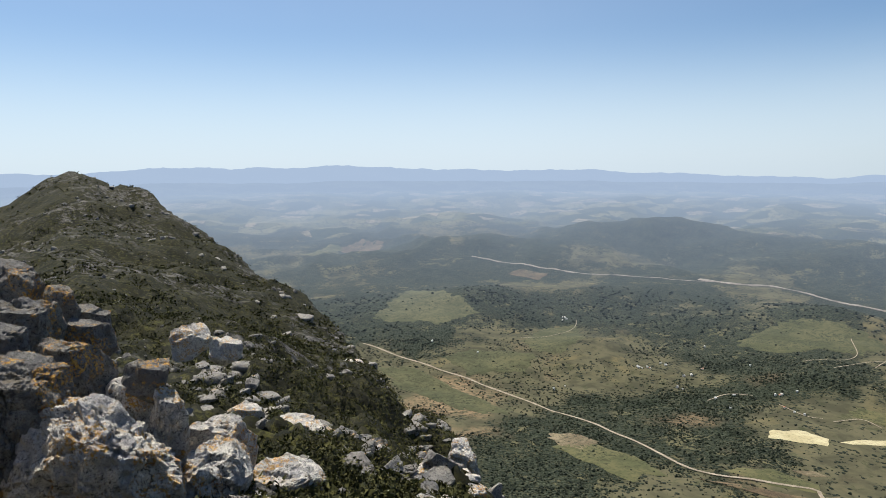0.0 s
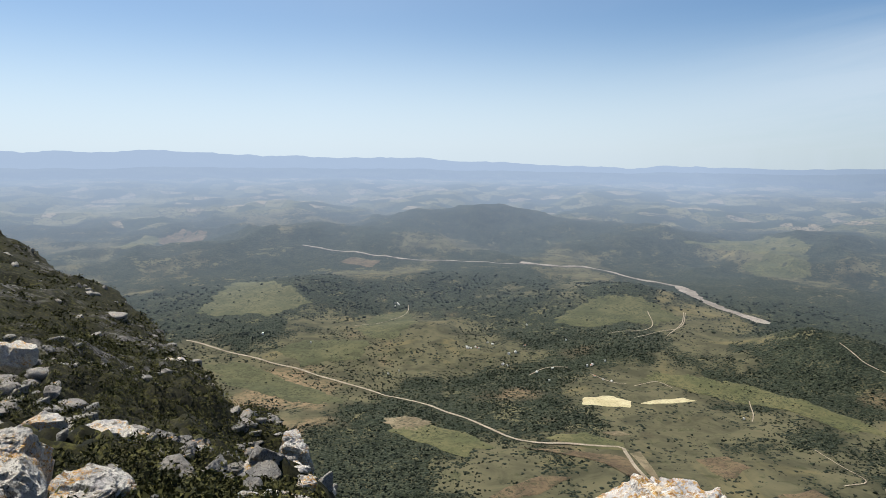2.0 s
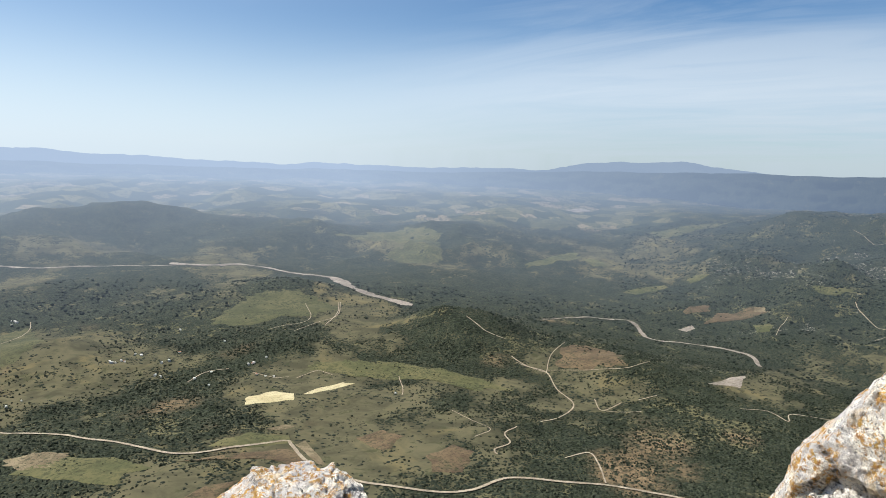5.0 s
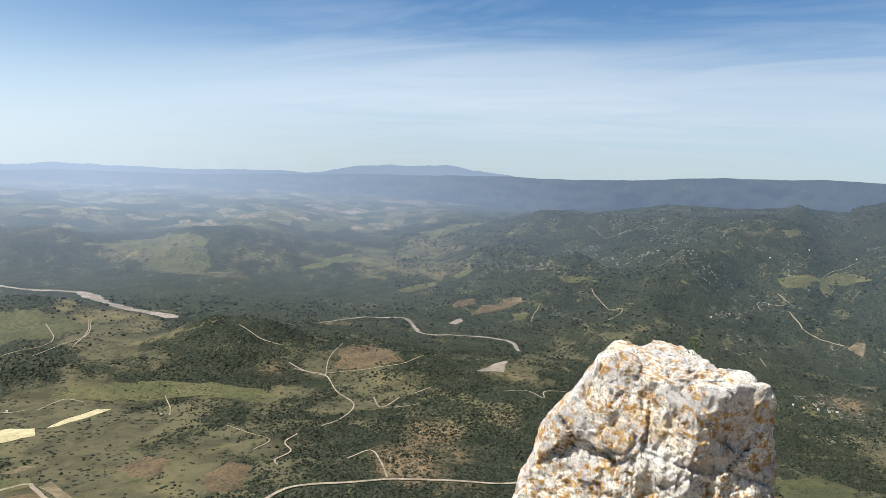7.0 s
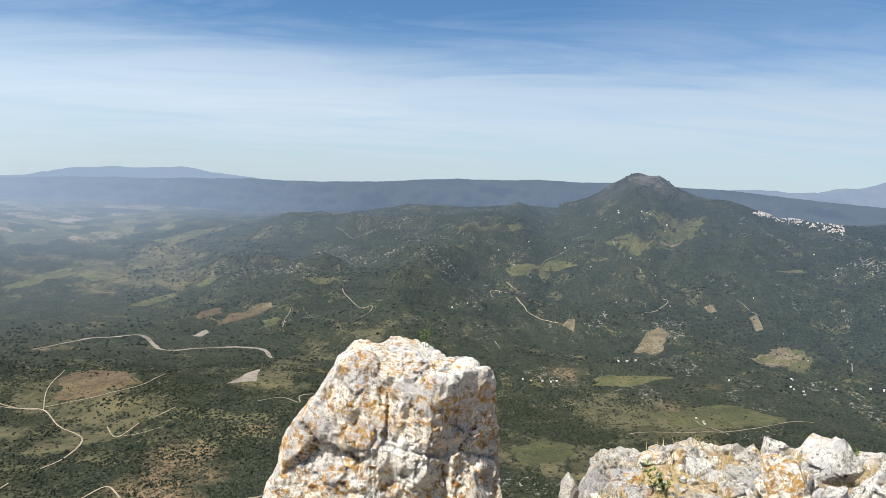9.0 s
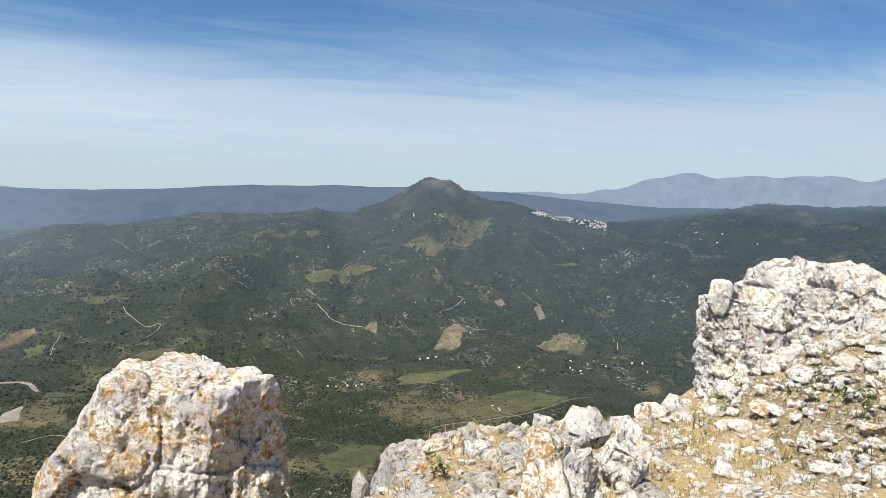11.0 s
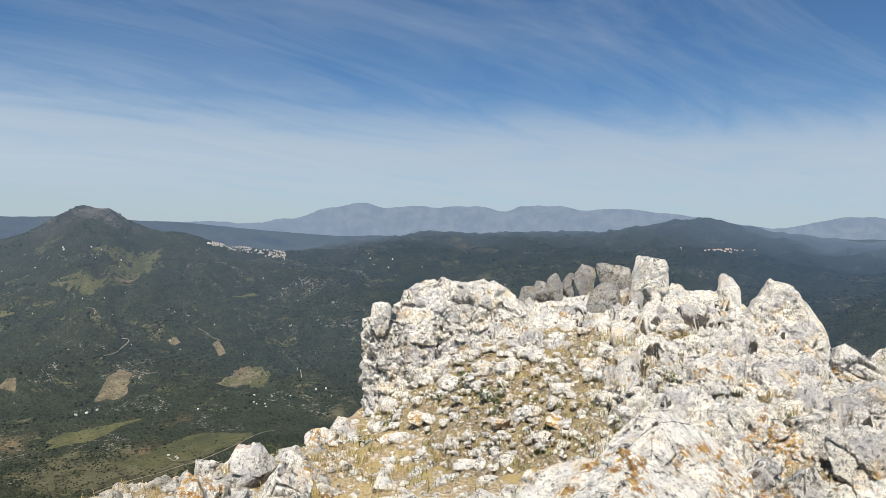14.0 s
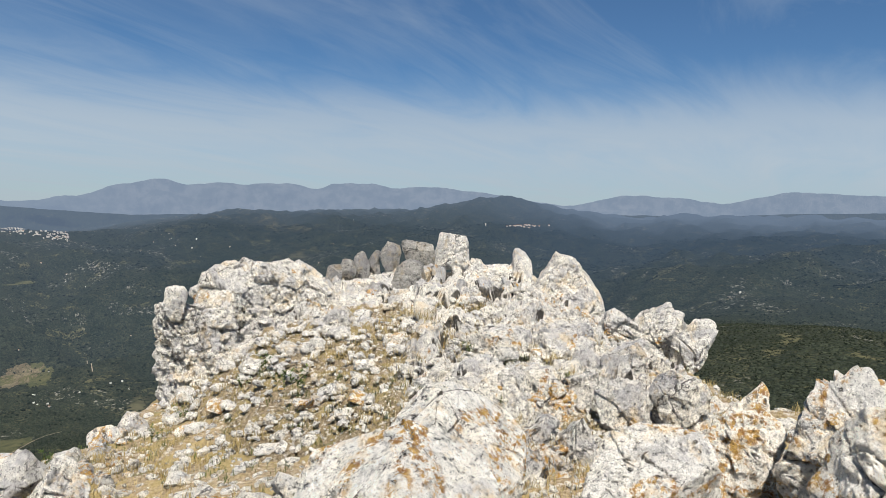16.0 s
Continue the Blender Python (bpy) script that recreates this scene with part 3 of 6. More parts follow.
fine_b = np.concatenate([np.arange(-45, 190, 0.44), np.arange(190, 315.1, 2.5)])
fine_r = np.concatenate([[0.002, 0.25, 0.6, 1.0], np.exp(np.linspace(math.log(1.4), math.log(4450), 430))])
GB, GR = np.meshgrid(fine_b, fine_r, indexing="ij")
gb, gr = GB.ravel(), GR.ravel()
home_z, land_z = home(gb, gr), land(gb, gr)
own = home_z > land_z
G = np.where(own, home_z, land_z).reshape(GB.shape)
G[-1] = G[0]


def ground_z(b, r):
    """Height of the sheet as built."""
    b, r = np.asarray(b, float), np.asarray(r, float)
    return bilinear(G, np.interp(b, fine_b, np.arange(len(fine_b))), np.interp(np.log(r), np.log(fine_r), np.arange(len(fine_r))))


def on_ground(b, dip):
    """Distance at which a sight line of that bearing and dip meets the land past the home mountain."""
    rs = np.exp(np.linspace(math.log(560), math.log(4400), 900))
    gap = EYE_Z + rs * math.tan(radians(dip)) - land(np.full(900, float(b)), rs)
    under = np.nonzero(gap < 0)[0]
    return float(rs[under[0]]) if len(under) else 4300.0


def sheet(lo, hi):
    """Corners and faces of the part of the land sheet between two rings of its grid."""
    nb = len(fine_b)
    b, r, z = GB[:, lo:hi].ravel(), GR[:, lo:hi].ravel(), G[:, lo:hi].ravel()
    nr = hi - lo
    i, j = np.meshgrid(np.arange(nb - 1), np.arange(nr - 1), indexing="ij")
    a = (i * nr + j).ravel()
    verts = np.stack([r * np.sin(np.radians(b)), r * np.cos(np.radians(b)), z], 1)
    return b, r, verts, np.stack([a, a + nr, a + nr + 1, a + 1], 1)


def mark(me, **masks):
    for name, v in masks.items():
        me.attributes.new(name, "FLOAT", "POINT").data.foreach_set("value", np.asarray(v, np.float32))


def crag_share(x, y):
    d = np.hypot(x - 3240 * math.sin(radians(103)), y - 3240 * math.cos(radians(103)))
    return np.clip((215 - d + 70 * fbm(np.stack([x / 65, y / 65, 0 * x], 1), 3, 66)) / 90, 0, 1)


# brightness of the painted haze by bearing, highest towards the sun
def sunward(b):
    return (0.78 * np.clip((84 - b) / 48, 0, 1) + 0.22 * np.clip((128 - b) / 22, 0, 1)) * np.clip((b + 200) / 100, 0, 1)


# share of haze glow mixed into a surface, growing with distance
def haze_share(b, r):
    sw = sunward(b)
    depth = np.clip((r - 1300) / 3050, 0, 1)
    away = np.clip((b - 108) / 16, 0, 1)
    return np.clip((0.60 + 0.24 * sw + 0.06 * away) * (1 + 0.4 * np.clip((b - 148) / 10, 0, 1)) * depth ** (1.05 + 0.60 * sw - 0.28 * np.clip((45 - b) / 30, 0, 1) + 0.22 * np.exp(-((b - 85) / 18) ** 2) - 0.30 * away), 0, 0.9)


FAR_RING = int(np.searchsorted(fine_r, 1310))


def cover_masks(me, b, r, x, y, mine):
    p = np.stack([x / 260, y / 260, 0 * x], 1)
    edge = np.where(b < 60, 6.5, 22.0)
    mark(me, wood=woodland(b, r), bare=np.clip(fbm(p * 1.3 + 9, 4, 61) * 3 - 2.0, 0, 1) * (r > 500) * (r < 1700) * (b < 140), scrub=mine * np.clip((r - edge + 3) / 4, 0, 1),
         summit=mine * np.clip((edge - r) / 4, 0, 1), crag=crag_share(x, y), ledge=0.8 * np.clip((b - 62) / 10, 0, 1))


def build_ground():
    b, r, verts, faces = sheet(0, FAR_RING + 1)
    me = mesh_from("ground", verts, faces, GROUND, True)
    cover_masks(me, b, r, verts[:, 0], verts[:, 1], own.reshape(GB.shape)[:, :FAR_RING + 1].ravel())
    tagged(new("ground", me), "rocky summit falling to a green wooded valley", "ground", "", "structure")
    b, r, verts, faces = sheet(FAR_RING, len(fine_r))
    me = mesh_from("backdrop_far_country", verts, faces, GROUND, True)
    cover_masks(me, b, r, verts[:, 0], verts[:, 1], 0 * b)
    # the far sheet's own surface glows with the painted haze
    mark(me, air=haze_share(b, r), sunward=sunward(b) + 0.32 * np.clip((r - 3300) / 800, 0, 1) * np.clip((b - 112) / 10, 0, 1), bright=np.clip(1.3 * sunward(b), 0, 1) * np.clip((r - 3000 + 260 * fbm(np.stack([b / 5, r / 300, 0 * b], 1), 3, 67)) / 250, 0, 1))
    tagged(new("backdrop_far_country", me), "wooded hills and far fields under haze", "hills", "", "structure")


def woodland(b, r):
    """Share of woodland: clumped in the pastures, close on the far slopes."""
    x, y = r * np.sin(np.radians(b)), r * np.cos(np.radians(b))
    p = np.stack([x / 330, y / 330, 0 * x], 1)
    bias = 0.10 + 0.30 * np.clip((1000 - r) / 200, 0, 1) + 0.14 * np.clip((b - 40) / 10, 0, 1) + 0.45 * np.clip((b - 60) / 18, 0, 1) * np.clip((r - 1650) / 300, 0, 1) + 0.8 * np.clip((b - 150) / 12, 0, 1) + 0.22 * np.exp(-((b - 62) / 12) ** 2) * np.clip((1500 - r) / 300, 0, 1) + 0.12 * np.exp(-((b - 102) / 16) ** 2) * np.clip((1400 - r) / 300, 0, 1)
    bias = bias + 0.42 * np.clip((r - 1650) / 150, 0, 1) * np.clip((3250 - r) / 250, 0, 1) * np.clip((62 - b) / 8, 0, 1)
    bias = bias + 0.25 * np.clip((b - 108) / 8, 0, 1) * np.clip((r - 1300) / 200, 0, 1)
    bias = bias + 0.32 * np.clip((1150 - r) / 150, 0, 1) * np.clip((26 - b) / 8, 0, 1)
    return np.clip((fbm(p, 7, 51, 0.68) * 0.8 + bias) * 2.6 + 0.3, 0, 1)


build_ground()


# far ranges: crest dip by bearing
def far_range(name, label, crest, dist, foot_dip, rough, air_away, air_sun, grey, pale):
    ks = sorted(crest)
    b = np.arange(-60, 200.01, 0.25)
    e = np.interp(b, ks, [crest[k] for k in ks])
    e = np.convolve(np.pad(e, 2, "edge"), np.ones(5) / 5, "valid")
    p = np.stack([b / 6, 0 * b, 0 * b + 2], 1)
    e = e + rough * fbm(p * 1.4, 6, 71, 0.62)
    rows = []
    for k in range(15):
        s = k / 14
        r = dist - 250 * (1 - s)
        dip = foot_dip + (e - foot_dip) * s ** 0.9
        rr = r + 85 * (1 - s ** 3) * fbm(np.stack([b / 2.2 + s * 1.3, 0 * b + s * 4.5, 0 * b], 1), 5, 75, 0.6)
        rows.append(np.stack([rr * np.sin(np.radians(b)), rr * np.cos(np.radians(b)), EYE_Z + rr * np.tan(np.radians(dip))], 1))
    verts = np.concatenate(rows)
    n = len(b)
    i, j = np.meshgrid(np.arange(14), np.arange(n - 1), indexing="ij")
    a = (i * n + j).ravel()
    me = mesh_from(name, verts, np.stack([a, a + n, a + n + 1, a + 1], 1), GROUND, True)
    bb = np.tile(b, 15)
    sw = sunward(bb)
    # haze glow over the range; pale is its least brightness
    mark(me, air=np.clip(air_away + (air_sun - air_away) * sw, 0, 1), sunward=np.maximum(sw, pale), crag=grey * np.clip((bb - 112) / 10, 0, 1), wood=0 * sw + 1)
    return tagged(new(name, me), label, "mountains", "", "structure")


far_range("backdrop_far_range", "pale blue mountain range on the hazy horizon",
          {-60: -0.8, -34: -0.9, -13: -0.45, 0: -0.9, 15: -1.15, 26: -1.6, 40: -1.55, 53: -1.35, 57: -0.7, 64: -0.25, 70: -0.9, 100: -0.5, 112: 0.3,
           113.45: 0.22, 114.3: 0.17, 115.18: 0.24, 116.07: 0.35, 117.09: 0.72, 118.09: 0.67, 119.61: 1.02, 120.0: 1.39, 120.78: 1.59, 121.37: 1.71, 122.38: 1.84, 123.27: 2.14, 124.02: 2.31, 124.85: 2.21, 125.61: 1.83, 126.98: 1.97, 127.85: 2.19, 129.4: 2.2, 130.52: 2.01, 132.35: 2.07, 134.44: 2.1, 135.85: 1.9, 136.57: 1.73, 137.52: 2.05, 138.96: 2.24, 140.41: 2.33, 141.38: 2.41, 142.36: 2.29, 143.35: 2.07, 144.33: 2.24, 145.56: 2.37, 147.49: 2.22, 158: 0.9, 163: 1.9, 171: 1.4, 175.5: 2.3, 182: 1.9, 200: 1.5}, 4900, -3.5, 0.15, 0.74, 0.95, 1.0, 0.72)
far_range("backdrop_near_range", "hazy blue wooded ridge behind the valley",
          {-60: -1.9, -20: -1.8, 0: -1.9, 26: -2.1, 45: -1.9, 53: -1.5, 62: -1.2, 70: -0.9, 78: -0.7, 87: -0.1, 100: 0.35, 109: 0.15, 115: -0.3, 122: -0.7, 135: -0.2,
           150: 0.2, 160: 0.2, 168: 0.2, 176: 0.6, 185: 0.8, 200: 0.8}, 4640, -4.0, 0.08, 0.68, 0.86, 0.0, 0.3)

# ---------------------------------------------------------------- roads, river, fields and houses of the valley
# bearing and dip of every bend, in degrees
ROADS = []
RIVERS = []
FIELDS = []
ROADS.append(('main_road', 7, [(-7.24, -15.92), (-2.57, -17.59), (4.34, -19.94), (10.52, -21.76), (16.78, -23.38), (21.47, -24.95), (27.0, -24.99), (30.86, -24.86), (31.47, -25.17), (32.99, -26.67), (35.82, -27.88), (43.21, -28.92), (47.98, -28.82), (51.6, -27.6), (56.76, -27.38), (60.76, -27.14), (66.05, -27.0), (71.69, -26.8), (74.76, -25.88)]))
ROADS.append(('farm_track', 3.5, [(51.22, -17.63), (52.54, -18.3), (54.43, -18.76), (55.43, -20.04), (57.02, -21.18), (55.85, -22.32), (54.21, -22.85)]))
ROADS.append(('farm_track', 2.2, [(54.43, -18.76), (54.73, -17.26), (55.89, -16.0)]))
ROADS.append(('farm_track', 2.2, [(54.42, -18.57), (58.51, -18.12), (61.36, -17.59), (63.18, -16.89)]))
ROADS.append(('farm_track', 3.5, [(52.1, -23.46), (51.0, -24.05), (51.57, -24.78), (50.15, -25.43), (50.44, -25.82)]))
ROADS.append(('farm_track', 3.5, [(56.6, -25.5), (58.66, -24.85), (59.63, -25.69), (60.35, -26.99)]))
ROADS.append(('farm_track', 3, [(58.8, -20.51), (59.5, -21.34), (61.14, -20.53)]))
ROADS.append(('farm_track', 2, [(59.5, -21.34), (61.2, -21.26), (62.85, -20.98)]))
ROADS.append(('farm_track', 3, [(62.53, -20.11), (63.99, -19.54)]))
ROADS.append(('farm_track', 3, [(70.6, -19.43), (72.67, -19.23), (74.15, -19.68), (74.29, -19.1), (77.0, -18.91)]))
ROADS.append(('farm_track', 2.5, [(46.98, -14.37), (48.03, -15.06), (48.82, -15.65), (50.63, -16.22)]))
ROADS.append(('farm_track', 2.5, [(35.58, -13.43), (35.44, -14.4), (34.37, -15.5)]))
ROADS.append(('farm_track', 2.5, [(41.45, -21.31), (41.48, -20.75), (41.09, -19.8)]))
ROADS.append(('farm_track', 2, [(46.07, -22.49), (48.2, -23.31), (49.69, -23.87), (48.27, -24.55)]))
ROADS.append(('farm_track', 3, [(91.97, -8.84), (93.75, -9.6), (91.27, -9.72), (90.8, -10.14), (93.84, -10.92), (94.12, -11.39), (96.88, -12.18)]))
ROADS.append(('farm_track', 3, [(103.34, -20.5), (105.17, -20.04), (109.19, -19.35), (112.95, -18.37), (115.69, -17.29), (117.22, -17.03)]))
ROADS.append(('farm_track', 3, [(103.68, -10.74), (105.0, -10.13), (105.7, -9.39), (105.14, -9.17)]))
ROADS.append(('farm_track', 3, [(91.28, -13.98), (91.82, -14.62)]))
ROADS.append(('farm_track', 3, [(77.54, -10.07), (77.91, -10.7), (79.33, -11.79), (80.32, -11.61), (79.11, -12.62)]))
ROADS.append(('farm_track', 3, [(111.34, -19.12), (109.36, -18.84), (108.67, -18.52)]))
ROADS.append(('farm_track', 3, [(22.79, -19.65), (24.25, -18.98), (26.2, -18.82)]))
ROADS.append(('farm_track', 2.5, [(28.15, -19.2), (30.08, -19.74), (31.24, -19.7)]))
ROADS.append(('farm_track', 2.5, [(31.94, -19.84), (33.73, -19.29), (35.09, -19.64)]))
ROADS.append(('farm_track', 2.5, [(6.93, -15.58), (9.48, -15.36), (11.52, -14.63), (11.77, -13.89)]))
ROADS.append(('farm_track', 2.5, [(35.74, -13.5), (35.39, -14.67), (33.25, -15.36), (31.7, -15.89)]))
ROADS.append(('farm_track', 2.5, [(29.62, -15.72), (32.99, -14.93), (32.69, -13.58)]))
ROADS.append(('farm_track', 3, [(51.66, -18.14), (53.08, -18.5), (54.36, -18.76)]))
ROADS.append(('farm_track', 3, [(118.94, -12.08), (119.31, -12.84)]))
RIVERS.append(('river', 9, [(2.54, -8.49), (6.48, -9.09), (10.48, -9.69), (15.01, -9.95), (19.01, -10.06), (24.86, -10.14)]))
RIVERS.append(('river', 19, [(21.64, -10.02), (24.7, -10.19), (27.88, -10.25), (31.65, -10.95), (35.55, -11.47), (36.65, -12.1)]))
RIVERS.append(('river', 34, [(35.05, -11.38), (36.8, -12.2), (38.31, -12.77), (41.35, -13.49), (41.71, -13.68)]))
RIVERS.append(('river', 10, [(53.78, -14.25), (57.68, -13.72), (61.03, -13.68), (62.28, -14.58), (63.01, -14.96), (65.75, -14.97), (68.84, -14.98), (70.99, -15.26), (71.69, -15.94)]))
FIELDS.append(("straw", [(27.33, -21.77), (27.81, -21.08), (30.23, -20.76), (31.8, -21.06), (32.05, -21.67), (29.74, -21.7)]))
FIELDS.append(("straw", [(32.29, -21.22), (33.68, -20.71), (36.19, -20.19), (37.11, -20.39), (35.19, -20.84), (33.19, -21.16)]))
FIELDS.append(("pasture", [(24.63, -15.02), (26.7, -13.52), (28.8, -12.4), (32.14, -12.45), (35.58, -13.91), (33.62, -14.73), (30.7, -14.58), (27.85, -15.54)]))
FIELDS.append(("earth2", [(55.39, -18.15), (55.66, -16.31), (57.86, -16.1), (60.31, -16.45), (61.35, -17.5), (58.51, -18.12)]))
FIELDS.append(("sand", [(67.83, -17.94), (69.5, -17.21), (70.81, -16.76), (70.51, -17.83), (69.57, -17.86)]))
FIELDS.append(("earth", [(65.43, -12.42), (65.92, -11.95), (67.55, -11.61), (67.48, -12.17), (65.76, -12.66)]))
FIELDS.append(("earth", [(66.93, -13.3), (68.14, -12.26), (70.78, -11.27), (71.83, -11.57), (69.45, -12.63)]))
FIELDS.append(("sand", [(65.12, -13.95), (66.28, -13.43), (66.61, -13.66), (65.89, -14.03)]))
FIELDS.append(("sand2", [(9.27, -23.32), (11.47, -23.27), (13.75, -23.85), (12.92, -24.66), (10.65, -24.51)]))
FIELDS.append(("earth", [(19.33, -29.69), (20.93, -28.81), (24.12, -27.68), (27.04, -27.54), (24.11, -29.15), (21.44, -29.63)]))
FIELDS.append(("earth", [(22.03, -25.63), (26.77, -25.45), (31.53, -25.53), (33.93, -26.81), (33.16, -27.43), (31.02, -26.46), (27.3, -25.91)]))
FIELDS.append(("olive", [(24.47, -24.71), (27.79, -23.86), (31.71, -24.38), (32.12, -25.07), (27.79, -25.14)]))
FIELDS.append(("sand2", [(29.25, -23.79), (30.72, -23.52), (31.96, -23.72), (30.72, -24.06)]))
FIELDS.append(("earth", [(5.55, -9.98), (6.66, -9.58), (9.3, -9.96), (8.38, -10.52)]))
FIELDS.append(("earth", [(-9.31, -7.68), (-7.29, -6.93), (-5.03, -7.1), (-5.97, -7.82)]))
FIELDS.append(("olive", [(-12.55, -8.07), (-9.94, -7.19), (-8.65, -7.57), (-10.0, -8.21)]))
FIELDS.append(("olive", [(100.06, -16.95), (100.49, -16.2), (104.31, -15.57), (107.03, -15.33), (103.47, -16.66)]))
FIELDS.append(("pasture", [(105.05, -18.66), (107.7, -17.66), (110.69, -16.84), (114.47, -17.12), (115.69, -17.29), (111.72, -18.61), (106.95, -19.39)]))
FIELDS.append(("pasture", [(92.9, -23.08), (96.09, -21.64), (99.59, -21.91), (98.21, -23.2), (94.75, -24.03)]))
FIELDS.append(("sand2", [(103.65, -13.19), (104.25, -12.09), (105.11, -11.43), (106.04, -11.78), (105.61, -13.55), (104.64, -14.0)]))
FIELDS.append(("sand2", [(111.91, -9.83), (112.42, -9.53), (113.1, -10.68), (112.63, -10.89)]))
FIELDS.append(("sand2", [(113.0, -12.6), (114.71, -11.54), (116.08, -11.65), (115.63, -12.9), (113.88, -13.33)]))
FIELDS.append(("sand2", [(96.99, -12.27), (97.57, -11.63), (98.21, -11.67), (98.18, -12.64)]))
FIELDS.append(("sand2", [(108.5, -9.49), (109.2, -9.17), (109.58, -9.59), (108.96, -9.89)]))
FIELDS.append(("olive", [(35.49, -7.56), (41.39, -6.77), (44.9, -7.14), (42.43, -8.12)]))
FIELDS.append(("olive", [(39.98, -9.78), (42.19, -8.23), (44.75, -9.63)]))
FIELDS.append(("olive", [(31.69, -18.87), (35.65, -18.2), (41.77, -18.69), (49.04, -19.69), (51.14, -20.4), (49.11, -20.92), (43.88, -19.93), (37.71, -19.83)]))
FIELDS.append(("olive", [(74.13, -9.55), (75.56, -9.04), (77.27, -9.15), (75.82, -9.72)]))
FIELDS.append(("olive", [(60.29, -11.27), (62.15, -10.71), (64.5, -10.44), (63.43, -10.92), (61.32, -11.53)]))
FIELDS.append(("olive", [(91.66, -7.87), (93.58, -6.91), (94.58, -7.18), (93.91, -8.21), (92.18, -8.33)]))
FIELDS.append(("olive", [(100.26, -4.79), (103.21, -4.48), (106.2, -4.9), (103.23, -5.32)]))
FIELDS.append(("olive", [(93.55, -7.04), (96.4, -6.55), (98.34, -6.92), (94.97, -7.62)]))
FIELDS.append(("pasture", [(6.93, -15.82), (8.97, -14.62), (12.02, -14.23), (12.54, -15.35), (10.5, -16.83), (7.94, -16.57)]))
FIELDS.append(("pasture", [(-0.61, -17.24), (3.38, -16.46), (8.45, -16.82), (7.42, -18.49), (2.34, -18.81)]))
FIELDS.append(("pasture", [(-6.39, -17.76), (-2.59, -18.06), (3.31, -20.74), (7.4, -22.05), (2.27, -21.86), (-4.1, -19.8)]))
FIELDS.append(("pasture", [(39.36, -9.33), (41.97, -8.01), (44.33, -7.67), (44.7, -9.86), (41.75, -9.97)]))
FIELDS.append(("pasture", [(-6.69, -14.01), (-3.32, -11.36), (0.52, -11.52), (3.43, -13.55), (-0.53, -14.37)]))
FIELDS.append(("olive", [(9.48, -24.4), (12.61, -23.71), (16.81, -24.62), (19.44, -25.76), (16.85, -26.56), (13.69, -25.75)]))
FIELDS.append(("sand2", [(9.22, -23.71), (12.09, -23.34), (14.18, -23.78), (12.1, -24.41)]))
FIELDS.append(("earth", [(37.0, -24.81), (39.8, -24.15), (41.85, -24.65), (39.89, -25.96)]))
FIELDS.append(("earth", [(43.94, -26.22), (46.32, -25.03), (48.28, -25.64), (47.46, -27.49), (44.52, -27.46)]))
FIELDS.append(("earth", [(-2.07, -24.3), (-1.26, -22.33), (-0.77, -22.6), (-0.57, -24.43)]))
FIELDS.append(("sand2", [(34.04, -26.94), (31.82, -25.16), (32.74, -24.89), (34.74, -27.02)]))
FIELDS.append(("sand2", [(112.34, -13.04), (114.32, -12.05), (115.34, -12.62), (113.85, -13.51)]))
FIELDS.append(("sand2", [(103.27, -13.88), (104.21, -12.02), (105.41, -11.56), (105.9, -12.05), (104.7, -13.69)]))
FIELDS.append(("olive", [(99.74, -16.5), (101.14, -15.89), (103.52, -15.76), (103.04, -16.67)]))
FIELDS.append(("olive", [(112.34, -13.04), (115.32, -11.55), (117.34, -12.23), (116.37, -13.71)]))
FIELDS.append(("olive", [(103.17, -2.24), (105.52, -2.37), (108.02, -2.06), (108.16, -3.66), (105.71, -4.65), (103.74, -4.19), (104.44, -3.38)]))
FIELDS.append(("olive", [(99.56, -4.69), (102.02, -4.51), (103.38, -4.83), (103.19, -5.85), (101.53, -5.36)]))
FIELDS.append(("sand2", [(104.37, -4.14), (106.67, -4.06), (106.23, -4.61), (104.68, -4.64)]))
ROADS.append(('farm_track', 2.4, [(100.77, -4.5), (101.03, -4.92)]))
FIELDS.append(("olive", [(91.61, -3.87), (93.04, -3.79), (93.8, -4.23), (92.24, -4.47)]))
FIELDS.append(("olive", [(94.82, -7.17), (95.76, -7.98), (95.37, -8.7), (94.73, -8.06)]))
ROADS.append(('farm_track', 2.6, [(102.72, -6.84), (103.28, -6.94), (103.26, -7.37)]))
ROADS.append(('farm_track', 2.2, [(94.97, -7.16), (96.32, -6.23), (98.09, -5.37)]))
FIELDS.append(("olive", [(113.22, -6.0), (114.58, -5.8), (115.57, -5.74), (115.49, -6.01), (114.14, -6.07)]))
ROADS.append(('farm_track', 2.2, [(110.85, -8.61), (111.6, -9.15), (112.64, -9.68)]))
ROADS.append(('farm_track', 2.2, [(106.02, -11.46), (106.86, -11.91), (107.88, -11.91)]))
FIELDS.append(("olive", [(65.42, -9.9), (66.21, -9.31), (67.23, -9.17), (66.57, -9.77), (65.68, -10.09)]))
FIELDS.append(("pasture", [(74.27, -9.41), (75.8, -9.04), (77.51, -9.1), (76.55, -9.7), (75.14, -9.73)]))
FIELDS.append(("olive", [(61.9, -6.27), (64.26, -5.61), (66.52, -5.15), (68.61, -4.78), (65.78, -5.77), (63.03, -6.72)]))
FIELDS.append(("olive", [(51.85, -9.51), (53.68, -9.02), (54.96, -8.56), (56.26, -8.21), (56.68, -8.74), (54.29, -9.38), (52.22, -9.9)]))
FIELDS.append(("pasture", [(51.93, -5.45), (54.35, -5.33), (56.93, -5.58), (55.61, -6.23), (53.09, -6.45), (51.91, -6.31)]))
